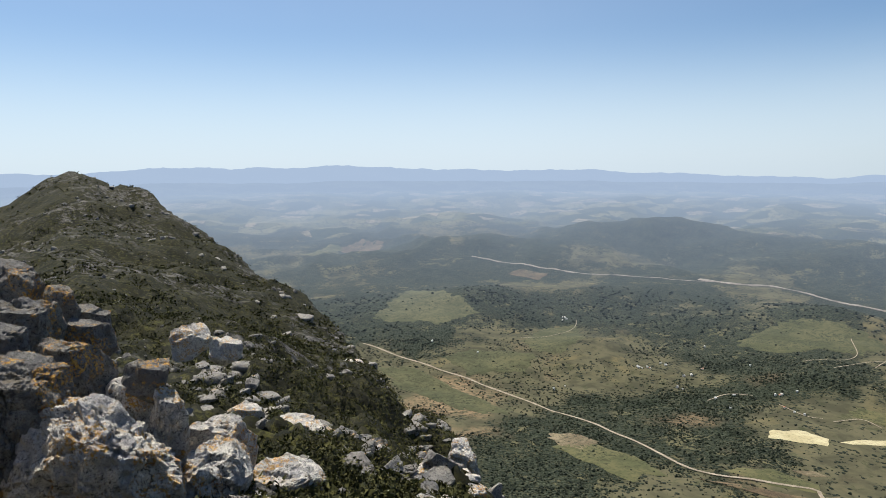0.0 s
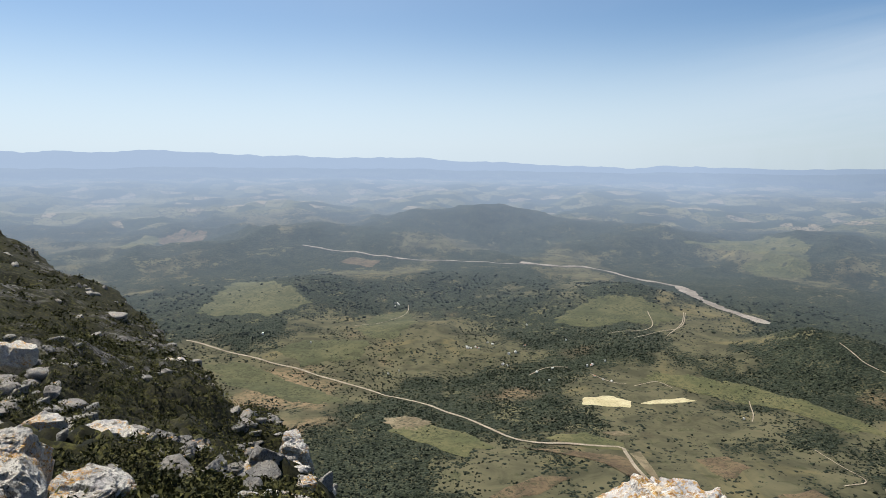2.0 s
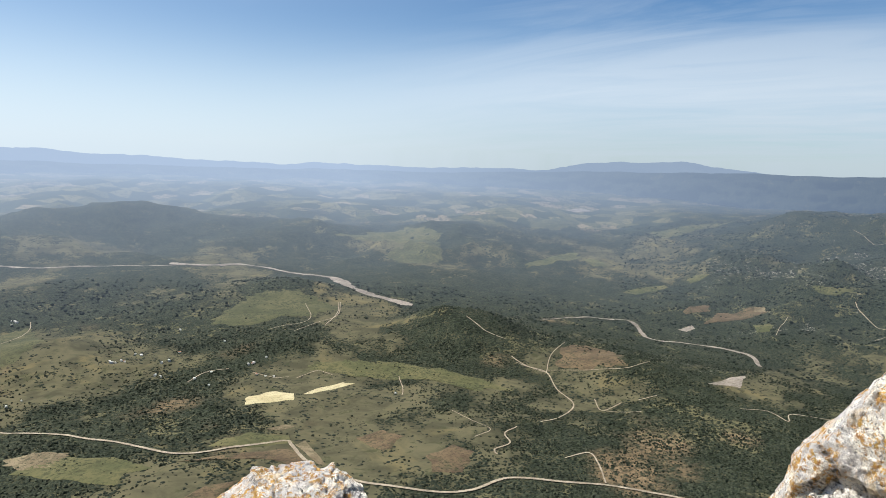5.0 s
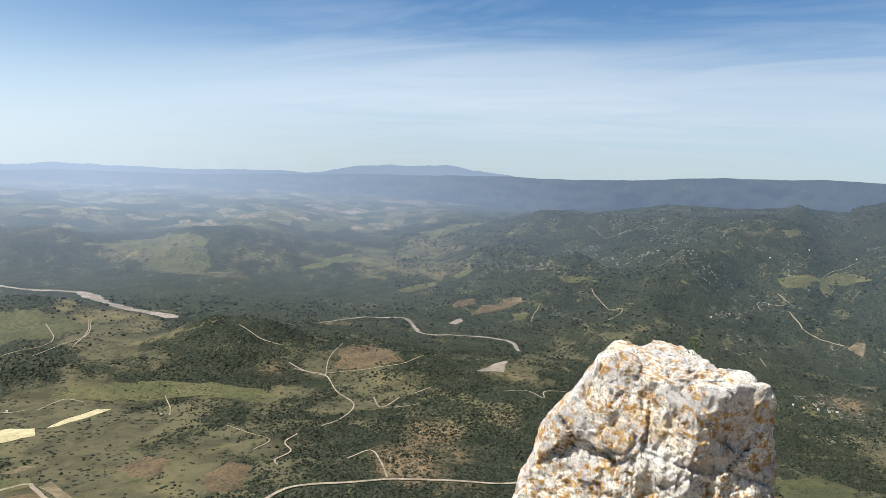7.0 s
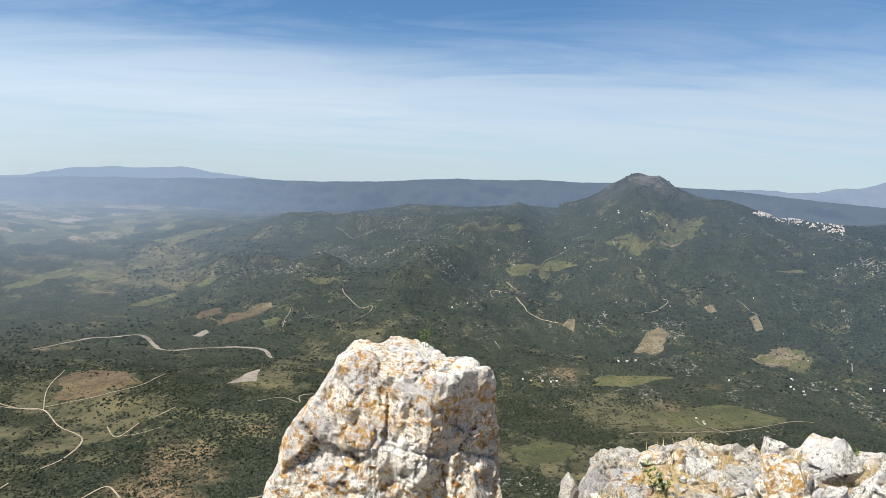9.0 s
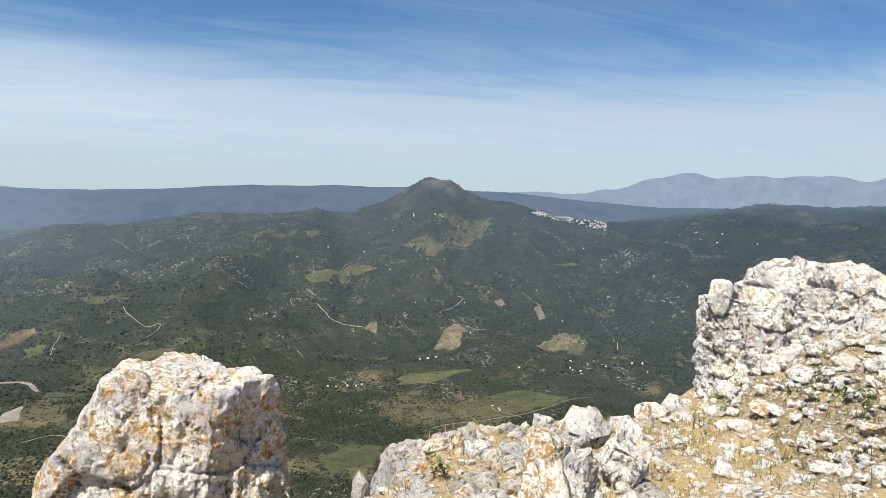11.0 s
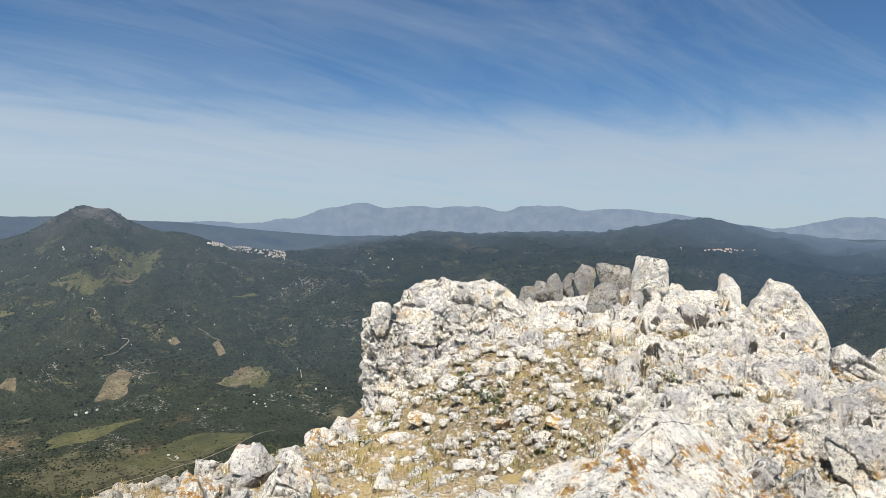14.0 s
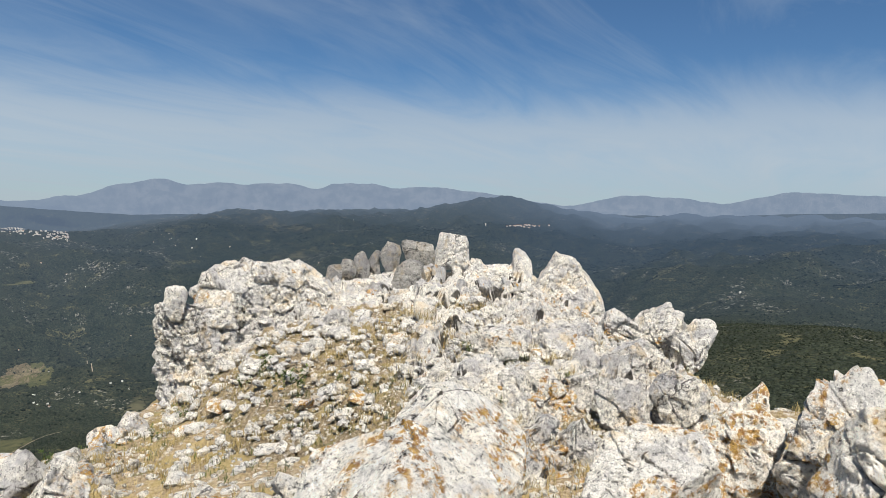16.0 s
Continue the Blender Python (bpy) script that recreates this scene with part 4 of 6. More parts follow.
FIELDS.append(("olive", [(56.67, -8.78), (58.26, -8.82), (59.29, -9.33), (57.82, -9.42)]))
ROADS.append(('farm_track', 2.2, [(72.54, -13.35), (72.77, -12.64), (73.22, -11.83)]))
ROADS.append(('farm_track', 2.4, [(76.83, -4.66), (77.97, -5.45), (78.66, -5.62), (80.36, -4.87)]))
FIELDS.append(("sand", [(55.01, -4.69), (56.53, -4.46), (57.51, -4.67), (56.08, -4.86)]))
FIELDS.append(("sand2", [(70.61, -11.44), (71.55, -11.21), (71.7, -11.64), (70.85, -11.82)]))
FIELDS.append(("olive", [(70.87, -12.77), (72.29, -12.49), (72.02, -13.16), (71.17, -13.29)]))
FIELDS.append(("sand2", [(113.48, -11.87), (114.71, -11.59), (115.78, -12.32), (115.05, -13.06)]))
HOUSES = []
HOUSES += [(18.9, -17.04), (17.43, -17.55), (17.02, -17.46), (18.13, -17.58), (20.77, -18.99), (20.34, -18.86), (28.3, -18.4), (27.83, -18.52), (29.26, -19.56), (28.54, -19.34), (29.98, -19.64), (40.83, -21.18), (22.39, -15.39), (17.85, -17.46), (23.42, -19.4), (24.79, -18.97), (24.55, -19.99), (10.53, -13.7), (10.88, -13.86), (22.26, -17.2), (25.88, -16.52), (21.45, -17.8)]
HOUSES += [(10.78, -13.73), (10.54, -13.98), (3.03, -16.9), (-1.05, -15.91), (18.07, -17.54), (17.14, -17.58), (19.35, -17.16), (10.88, -19.53), (9.89, -19.81), (20.84, -17.97), (29.34, -18.05), (28.16, -18.45)]
HOUSES += [(102.14, -14.73), (102.84, -14.65), (103.52, -14.47), (95.75, -17.07), (96.49, -17.05), (96.98, -16.91), (94.75, -17.07), (94.0, -17.04), (95.48, -16.81), (87.35, -11.33), (109.33, -18.54), (108.74, -18.37), (110.94, -15.03), (115.63, -14.83), (116.37, -12.55), (118.43, -14.27), (101.16, -2.37), (102.99, -2.16), (103.68, -2.3), (97.27, -3.97), (105.08, -3.05), (96.9, -5.55), (120.56, -13.82)]
HOUSES += [(116.4, -15.1), (115.39, -14.69), (102.08, -14.68), (102.79, -14.66), (101.1, -2.17), (103.43, -2.14), (109.43, -18.7), (93.77, -5.23), (105.33, -1.38), (121.4, -13.79), (120.63, -4.51), (124.99, -2.66), (126.91, -2.6)]
HOUSES += [(130.31, -0.02), (124.86, -2.67), (126.57, -3.35), (115.4, -14.12), (116.3, -14.96), (121.94, -14.39), (139.73, -0.77), (151.33, -0.99), (172.26, -5.83)]



def drape(b, r, lift):
    b, r = np.asarray(b, float), np.asarray(r, float)
    return np.stack([r * np.sin(np.radians(b)), r * np.cos(np.radians(b)), ground_z(b, r) + lift], 1)


def polar(xy):
    b = np.degrees(np.arctan2(xy[:, 0], xy[:, 1]))
    return np.where(b < -45, b + 360, b), np.hypot(xy[:, 0], xy[:, 1])


def smooth_line(pts, step):
    """Catmull-Rom through plan points, sampled about every step metres."""
    p = np.asarray(pts, float)
    p = np.vstack([2 * p[0] - p[1], p, 2 * p[-1] - p[-2]])
    out = []
    for i in range(1, len(p) - 2):
        n = max(2, int(np.linalg.norm(p[i + 1] - p[i]) / step))
        t = np.linspace(0, 1, n, endpoint=False)[:, None]
        a, b, c, d = p[i - 1], p[i], p[i + 1], p[i + 2]
        out.append(0.5 * (2 * b + (c - a) * t + (2 * a - 5 * b + 4 * c - d) * t ** 2 + (3 * b - a - 3 * c + d) * t ** 3))
    out.append(p[-2][None])
    return np.vstack(out)


# gives far roads, fields and woods their painted haze
def mark_haze(me, verts):
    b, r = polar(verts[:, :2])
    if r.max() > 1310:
        mark(me, air=haze_share(b, r), sunward=sunward(b))


def plan(pts):
    return [(on_ground(b, e) * math.sin(radians(b)), on_ground(b, e) * math.cos(radians(b))) for b, e in pts]


def strip(name, label, pts, width, material, lift, seed, wobble=0.25):
    line = smooth_line(plan(pts), 7.0)
    tang = np.gradient(line, axis=0)
    nrm = np.stack([-tang[:, 1], tang[:, 0]], 1) / (np.linalg.norm(tang, axis=1)[:, None] + 1e-6)
    s = np.arange(len(line))
    q = np.stack([s / 3.0, 0 * s, 0 * s + seed], 1)
    wa = width / 2 * (1 + wobble * fbm(q, 3, seed)), width / 2 * (1 + wobble * fbm(q + 40, 3, seed))
    rows = [line + nrm * wa[0][:, None], line, line - nrm * wa[1][:, None]]
    verts = np.concatenate([drape(*polar(w), lift) for w in rows])
    n = len(line)
    a = np.concatenate([np.arange(n - 1), n + np.arange(n - 1)])
    me = mesh_from(name, verts, np.stack([a, a + n, a + n + 1, a + 1], 1), material, True)
    mark_haze(me, verts)
    return tagged(new(name, me), label, name.split("_")[-1], "", "structure")


def field(kind, pts, seed):
    """A patch of ground with a ragged edge, lying on the land."""
    name, label, material = FIELD_KINDS[kind]
    poly = np.array(plan(pts))
    dense = []
    for i in range(len(poly)):
        a, b = poly[i], poly[(i + 1) % len(poly)]
        n = max(3, int(np.linalg.norm(b - a) / 9))
        dense.append(a + (b - a) * np.linspace(0, 1, n, endpoint=False)[:, None])
    edge = np.vstack(dense)
    mid = poly.mean(0)
    n = len(edge)
    ang = np.stack([edge[:, 0] / 22, edge[:, 1] / 22, np.full(n, seed * 1.7)], 1)
    edge = mid + (edge - mid) * (0.95 + 0.15 * fbm(ang, 3, seed, 0.45))[:, None]
    rings = 9
    verts = [drape(*polar(mid + (edge - mid) * (k / rings)), 0.7 - (0.5 if k == rings else 0)) for k in range(1, rings + 1)]
    verts = np.concatenate([drape(*polar(mid[None]), 0.7)] + verts)
    i, j = np.meshgrid(np.arange(rings - 1), np.arange(n), indexing="ij")
    i, j = i.ravel(), j.ravel()
    quads = np.stack([1 + i * n + j, 1 + (i + 1) * n + j, 1 + (i + 1) * n + (j + 1) % n, 1 + i * n + (j + 1) % n], 1)
    fan = np.stack([np.zeros(n, int), 1 + np.arange(n), 1 + (np.arange(n) + 1) % n, 1 + (np.arange(n) + 1) % n], 1)
    tris = np.vstack([quads[:, [0, 1, 2]], quads[:, [0, 2, 3]], fan[:, :3]])
    me = mesh_from(name, verts, tris, material, True)
    mark_haze(me, verts)
    return tagged(new(name, me), label, "field", "", "structure")


FIELD_KINDS = {
    "straw": ("field_straw", "mown straw-yellow field on the valley floor", STRAW),
    "pasture": ("field_pasture", "light green pasture on rolling land", PASTURE),
    "olive": ("field_dry_pasture", "dull yellow-green pasture among woodland", DRYPAST),
    "earth": ("field_earth", "reddish brown bare earth field", EARTH),
    "earth2": ("field_hill", "brown dotted hilltop clearing", EARTH),
    "sand": ("quarry_scar", "pale sandy quarry scar on a slope", RIVER_SAND),
    "sand2": ("bare_ground", "pale tan bare ground among scrub", SANDY),
}
for k, (kind, pts) in enumerate(FIELDS):
    field(kind, pts, k + 3)
for k, (name, width, pts) in enumerate(RIVERS):
    strip("river", "pale gravel bed of a winding river", pts, width, RIVER_SAND, 1.1, 100 + k, 0.45)
for k, (name, width, pts) in enumerate(ROADS):
    strip(name, "pale asphalt country road along the valley" if name == "main_road" else "narrow whitish dirt track", pts, width * (0.7 if name == "main_road" else 0.72),
          GRAVEL_ROAD, 1.3, 200 + k, 0.2)


# ---------------------------------------------------------------- houses
def house_meshes(w, d, h, seed):
    v = [(-w, -d, -3), (w, -d, -3), (w, d, -3), (-w, d, -3), (-w, -d, h), (w, -d, h), (w, d, h), (-w, d, h), (-w, 0, h + d * 0.5), (w, 0, h + d * 0.5)]
    walls = [(0, 1, 5, 4), (1, 2, 6, 5), (2, 3, 7, 6), (3, 0, 4, 7), (4, 7, 8, 8), (5, 9, 6, 6)]
    tri = [t for q in walls for t in ((q[0], q[1], q[2]), (q[0], q[2], q[3])) if len(set(t)) == 3]
    e, o, rise, t = w + 0.4, d + 0.5, h + d * 0.5, 0.25
    rv = [(-e, -o, h - 0.25), (e, -o, h - 0.25), (e, 0, rise), (-e, 0, rise), (e, o, h - 0.25), (-e, o, h - 0.25)]
    rv = rv + [(x, y, z + t) for x, y, z in rv]
    rf = [(6, 7, 8, 9), (9, 8, 10, 11), (0, 3, 2, 1), (3, 5, 4, 2), (0, 1, 7, 6), (5, 11, 10, 4), (1, 2, 8, 7), (2, 4, 10, 8), (0, 6, 9, 3), (3, 9, 11, 5)]
    return mesh_from("wall", v, tri, WHITEWASH), mesh_from("roof", rv, rf, ROOF_TILE)


def white_house(w, d, h, seed):
    wall, roof = house_meshes(w, d, h, seed)
    roof.materials[0] = WHITEWASH
    return wall, roof


HOUSE_SHAPES = [house_meshes(4.2, 2.8, 3.4, 1), house_meshes(5.6, 3.0, 5.0, 2), house_meshes(3.2, 2.6, 4.6, 3), house_meshes(7.0, 3.2, 3.6, 4), white_house(4.0, 2.8, 4.2, 5), white_house(3.0, 2.6, 5.2, 6)]


def house(b, r, size, turn, shape, label, group):
    wall, roof = HOUSE_SHAPES[shape]
    p = drape([b], [r], 0.0)[0]
    top = tagged(new("house"), label, "house", group)
    top.matrix_world = Matrix.Translation(Vector(p)) @ pose(0, 0, 0, 0, 0, turn) @ Matrix.Scale(size, 4)
    part("wall", wall, top)
    part("roof", roof, top)


rnd = random.Random(7)
for b, e in HOUSES:
    house(b, on_ground(b, e), rnd.uniform(0.42, 0.75), rnd.uniform(0, 180), rnd.choice((4, 5, 4, 5, 0)), "small whitewashed farmhouse with a tiled roof in the valley", "farmhouses of the valley")
for k in range(210):
    u = rnd.random()
    b = 111.6 + 6.2 * u + rnd.gauss(0, 0.12)
    e = -1.55 - 0.95 * u + rnd.gauss(0, 0.13) * (0.6 + u)
    house(b, on_ground(b, e), rnd.uniform(0.55, 0.95), rnd.gauss(b + 60, 30), rnd.choice((4, 5, 5, 4, 2)), "whitewashed village house with a tiled roof on the ridge", "houses of the white village")
for k in range(40):
    b, e = rnd.gauss(154.5, 0.8), rnd.gauss(-0.95, 0.05)
    house(b, on_ground(b, e), 0.9, rnd.uniform(0, 180), 2, "whitewashed house of a distant white village", "houses of the distant village")
for k in range(55):
    b, e = rnd.uniform(88, 150), rnd.uniform(-11, -2.2)
    house(b, on_ground(b, e), rnd.uniform(0.35, 0.55), rnd.uniform(0, 180), rnd.choice((0, 2)), "lone whitewashed cottage on the wooded slope", "cottages of the slopes")


# ---------------------------------------------------------------- woods and scrub
def clumps(name, label, b, r, size, material, seed, squash=0.85, lift=0.0):
    """Many low rounded crowns, each ragged in its own way, as one mass."""
    rng = np.random.default_rng(seed)
    n, k = len(b), 3 if "valley" in name else 4
    base = drape(b, r, lift)
    ang = np.arange(k) * 2 * np.pi / k
    turn = rng.uniform(0, 6.28, n)[:, None]
    lower = rng.uniform(0.55, 1.0, (n, k)) * size[:, None]
    wide = rng.uniform(0.75, 1.25, (n, k)) * size[:, None]
    lo = np.stack([lower * np.cos(ang + turn), lower * np.sin(ang + turn), np.full((n, k), -0.12) * size[:, None]], 2)
    mi = np.stack([wide * np.cos(ang + turn + 0.5), wide * np.sin(ang + turn + 0.5), rng.uniform(0.45, 0.85, (n, k)) * size[:, None] * squash], 2)
    tip = np.stack([rng.normal(0, 0.2, n) * size, rng.normal(0, 0.2, n) * size, rng.uniform(1.05, 1.5, n) * size * squash], 1)[:, None]
    verts = (np.concatenate([lo, mi, tip], 1) + base[:, None]).reshape(-1, 3)
    f = []
    for i in range(k):
        j = (i + 1) % k
        f += [(i, j, k + i), (j, k + j, k + i), (k + i, k + j, 2 * k)]
    faces = (np.array(f)[None] + (np.arange(n) * (2 * k + 1))[:, None, None]).reshape(-1, 3)
    me = mesh_from(name, verts, faces, material, False)
    mark_haze(me, verts)
    return tagged(new(name, me), label, "trees" if "tree" in name else "shrubs", "", "stuff")


rng = np.random.default_rng(5)
n = 560000
tb, tr = rng.uniform(-24, 184, n), np.sqrt(rng.uniform(560 ** 2, 2600 ** 2, n))
share = woodland(tb, tr)
tx, ty = tr * np.sin(np.radians(tb)), tr * np.cos(np.radians(tb))
thick = np.clip(fbm(np.stack([tx / 45, ty / 45, 0 * tx], 1), 3, 91) * 1.6 + 0.15, 0, 1)
single = np.clip(fbm(np.stack([tx / 160, ty / 160, 0 * tx], 1), 3, 95) * 1.2 + 0.3, 0, 1)
keep = rng.uniform(0, 1, n) < (0.85 * share * (0.30 + thick) + 0.30 * single) * np.clip(1.25 - tr / 3600, 0.3, 1) * np.where(tr > 1500, 0.14, np.where(tr < 1050, 1.5, 1.0)) * np.where(tb < 62, np.clip((2050 - tr) / 150, 0, 1), np.clip((2600 - tr) / 500, 0, 1))
clear = np.zeros(n, bool)
for kind, pts in FIELDS:
    poly = np.array(plan(pts))
    inside = np.zeros(n, bool)
    for i in range(len(poly)):
        (x1, y1), (x2, y2) = poly[i], poly[i - 1]
        inside ^= ((y1 > ty) != (y2 > ty)) & (tx < (x2 - x1) * (ty - y1) / (y2 - y1 + 1e-9) + x1)
    clear |= inside & (rng.uniform(0, 1, n) > {"earth2": 0.25, "olive": 0.16, "pasture": 0.10, "earth": 0.15, "sand2": 0.1}.get(kind, 0.0))
for name, width, pts in ROADS + RIVERS:
    line = smooth_line(plan(pts), 12.0)
    lo, hi = line.min(0) - 40, line.max(0) + 40
    near = np.nonzero((tx > lo[0]) & (tx < hi[0]) & (ty > lo[1]) & (ty < hi[1]))[0]
    d = np.min(np.hypot(tx[near, None] - line[None, :, 0], ty[near, None] - line[None, :, 1]), 1)
    clear[near[d < width * 0.5 + 5]] = True
keep &= ~clear & (land(tb, tr) > home(tb, tr))
tb, tr = tb[keep], tr[keep]
size = rng.uniform(0.75, 1.9, len(tb)) * np.where(rng.uniform(0, 1, len(tb)) < 0.12, 1.5, 1.0) * (0.8 + tr / 3000) * np.where(tr > 1500, 1.45, 1.0) * np.where(tb > 150, 0.7, 1.0)
close = tr < 1500
clumps("valley_trees", "dark green oak and scrub woodland of the valley", tb[close], tr[close], size[close], TREES, 6)
n = 42000
hb, hr = rng.uniform(60, 184, n), np.sqrt(rng.uniform(2100 ** 2, 3400 ** 2, n))
hx, hy = hr * np.sin(np.radians(hb)), hr * np.cos(np.radians(hb))
stand = fbm(np.stack([hx / 70, hy / 70, 0 * hx], 1), 4, 103, 0.6) + 0.5 * fbm(np.stack([hx / 240, hy / 240, 0 * hx], 1), 3, 107)
on = rng.uniform(0, 1, n) < np.clip(stand * 1.1 + 0.35, 0.03, 1) * 0.6
clumps("hillside_trees", "dark green woodland covering the hillsides", hb[on], hr[on], rng.uniform(2.2, 4.6, int(on.sum())), TREES, 8)
clumps("distant_trees", "hazy dark green woodland of the farther hills", tb[~close], tr[~close], size[~close], TREES, 7)

# scrub on the home mountain: leafy bushes near by, plain clumps farther off
def bushes(name, label, b, r, size, leaves, material, seed, leaf=0.13):
    rng = np.random.default_rng(seed)
    n = len(b) * leaves
    base = np.repeat(drape(b, r, 0.0), leaves, 0)
    s = np.repeat(size, leaves)
    a, u = rng.uniform(0, 6.28, n), rng.uniform(0.0, 1.0, n)
    rad = np.sqrt(1 - u ** 2) * rng.uniform(0.5, 1.05, n)
    mid = base + np.stack([np.cos(a) * rad * s, np.sin(a) * rad * s, (u * rng.uniform(0.6, 1.1, n) * 0.95) * s], 1)
    tri = [mid + rng.normal(0, leaf, (n, 3)) * s[:, None] for k in range(3)]
    verts = np.stack(tri, 1).reshape(-1, 3)
    return tagged(new(name, mesh_from(name, verts, np.arange(3 * n).reshape(-1, 3), material)), label, "shrubs", "", "stuff")


n = 90000
sb, sr = rng.uniform(-44, 9, n), np.exp(rng.uniform(math.log(6.5), math.log(330), n))
sx, sy = sr * np.sin(np.radians(sb)), sr * np.cos(np.radians(sb))
patchy = fbm(np.stack([sx / 9, sy / 9, 0 * sb], 1), 4, 97, 0.6) + 0.5 * fbm(np.stack([sx / 2.2, sy / 2.2, 0 * sb], 1), 2, 98)
keep = (rng.uniform(0, 1, n) < np.clip(patchy * 1.2 + np.where(sr < 120, 0.5, 0.30), 0.02, 0.85)) & (home(sb, sr) > land(sb, sr))
sb, sr = sb[keep], sr[keep]
grow = rng.uniform(0.35, 1.0, len(sb)) ** 1.5
near = (sr < 70) & (rng.uniform(0, 1, len(sb)) < 0.8)
bushes("mountain_scrub", "dark low scrub on the stony mountainside", sb[near], sr[near], grow[near] * (0.16 + sr[near] / 150), 14, SCRUB, 9, 0.15)
far = sr >= 70
bushes("distant_scrub", "dark scrub on the neighbouring peak", sb[far], sr[far], grow[far] * (0.35 + sr[far] / 480), 9, SCRUB, 10, 0.30)

# ---------------------------------------------------------------- the rocks of the summit
# x, y, z of the middle, width, depth, height, bearing it faces, seed, fineness
CLIFF_ROCKS = [
    (8.58, -6.63, -0.97, 1.21, 1.09, 2.26, 126.8, 1, 7),
    (8.42, -7.16, -0.09, 1.04, 0.94, 1.77, 129.6, 2, 6),
    (7.93, -8.0, -0.16, 1.57, 1.41, 1.82, 134.7, 3, 7),
    (8.02, -7.02, -1.33, 2.21, 1.77, 2.05, 130.4, 4, 6),
    (8.58, -6.3, 0.14, 0.33, 0.27, 0.55, 125.3, 5, 4),
    (7.33, -8.7, -0.67, 1.82, 1.64, 2.03, 139.5, 6, 6),
    (5.39, -8.04, -0.61, 0.84, 0.68, 1.14, 146.0, 7, 6),
    (6.56, -8.17, -0.7, 0.95, 0.76, 0.91, 140.9, 8, 4),
    (7.47, -8.97, -0.44, 1.25, 1.0, 1.5, 139.9, 9, 5),
    (6.47, -9.48, -0.46, 1.15, 0.92, 1.34, 145.6, 10, 5),
    (6.46, -10.21, -0.23, 0.96, 0.77, 1.26, 147.7, 16, 5),
    (7.38, -9.93, -0.39, 2.22, 1.77, 1.53, 143.2, 17, 6),
]
SLAB_ROCKS = [
    (6.62, -11.74, -0.59, 1.98, 1.58, 2.47, 150.7, 11, 6),
    (6.17, -12.54, -0.57, 1.39, 1.12, 2.22, 154.0, 12, 5),
    (6.09, -12.69, 0.31, 0.43, 0.34, 1.17, 154.6, 14, 4),
]
WHITE_ROCKS = [
    (5.07, -12.48, -0.06, 1.58, 1.11, 1.76, 158.2, 13, 6),
]
STONE_ROCKS = [
    (8.23, -9.63, 0.43, 0.4, 0.36, 0.52, 139.2, 21, 4),
    (8.07, -9.9, 0.54, 0.3, 0.27, 0.6, 140.5, 22, 4),
    (7.96, -10.12, 0.56, 0.28, 0.25, 0.61, 141.5, 23, 4),
    (7.64, -10.24, 0.67, 0.4, 0.36, 0.75, 143.1, 24, 5),
    (7.27, -10.63, 0.66, 0.64, 0.58, 0.85, 145.5, 29, 5),
    (6.87, -9.81, 0.32, 0.72, 0.64, 0.85, 144.8, 25, 5),
    (6.54, -9.67, 0.11, 0.41, 0.37, 0.5, 145.8, 27, 4),
    (8.27, -9.34, 0.38, 0.31, 0.28, 0.49, 138.1, 28, 4),
]
CREST_BLOCK = (7.17, -11.65, 0.82, 0.71, 0.64, 0.79, 148.4, 15, 5)
BLUFF_ROCKS = [
    (3.13, -9.88, -0.24, 0.84, 0.67, 0.93, 163.1, 31, 6),
    (2.63, -9.91, -0.14, 0.79, 0.63, 0.99, 166.0, 32, 6),
    (2.14, -9.92, -0.25, 0.63, 0.5, 0.79, 168.8, 33, 6),
]
NEAR_ROCKS = [
    (1.81, -2.97, 0.36, 0.77, 0.69, 0.64, 148.7, 41, 7),
    (1.67, -2.35, 0.36, 0.81, 0.73, 0.64, 144.0, 42, 6),
    (1.27, -4.48, -0.19, 0.85, 0.68, 0.78, 165.9, 43, 6),
    (0.89, -5.26, 0.04, 0.59, 0.47, 0.74, 172.6, 44, 5),
    (0.22, -5.01, 0.34, 0.74, 0.59, 0.69, -179.6, 45, 6),
    (0.07, -4.3, 0.16, 0.63, 0.44, 0.86, -177.4, 46, 6),
    (1.52, -6.47, -0.01, 0.53, 0.43, 0.4, 168.2, 47, 5),
    (1.95, -6.16, -0.1, 0.56, 0.45, 0.53, 163.5, 48, 5),
    (2.44, -5.34, -0.26, 0.43, 0.34, 0.35, 156.1, 49, 5),
    (2.04, -5.29, -0.18, 0.34, 0.27, 0.34, 159.9, 50, 5),
    (3.84, -7.33, -0.18, 1.08, 0.87, 0.68, 152.7, 51, 5),
    (3.21, -7.84, -0.19, 0.88, 0.7, 0.69, 158.3, 52, 5),
    (2.56, -7.86, -0.11, 0.76, 0.61, 0.49, 162.8, 53, 5),
    (3.58, -6.34, -0.21, 0.71, 0.57, 0.48, 150.7, 54, 5),
    (2.93, -6.33, -0.19, 0.67, 0.54, 0.51, 155.7, 55, 5),
    (2.53, -6.6, -0.21, 0.61, 0.49, 0.45, 159.8, 56, 5),
    (4.87, -8.13, -0.16, 0.79, 0.63, 0.63, 149.1, 57, 5),
    (4.42, -9.06, -0.09, 1.07, 0.86, 0.62, 154.3, 58, 5),
    (3.7, -9.36, -0.12, 0.81, 0.64, 0.49, 158.9, 59, 5),
]
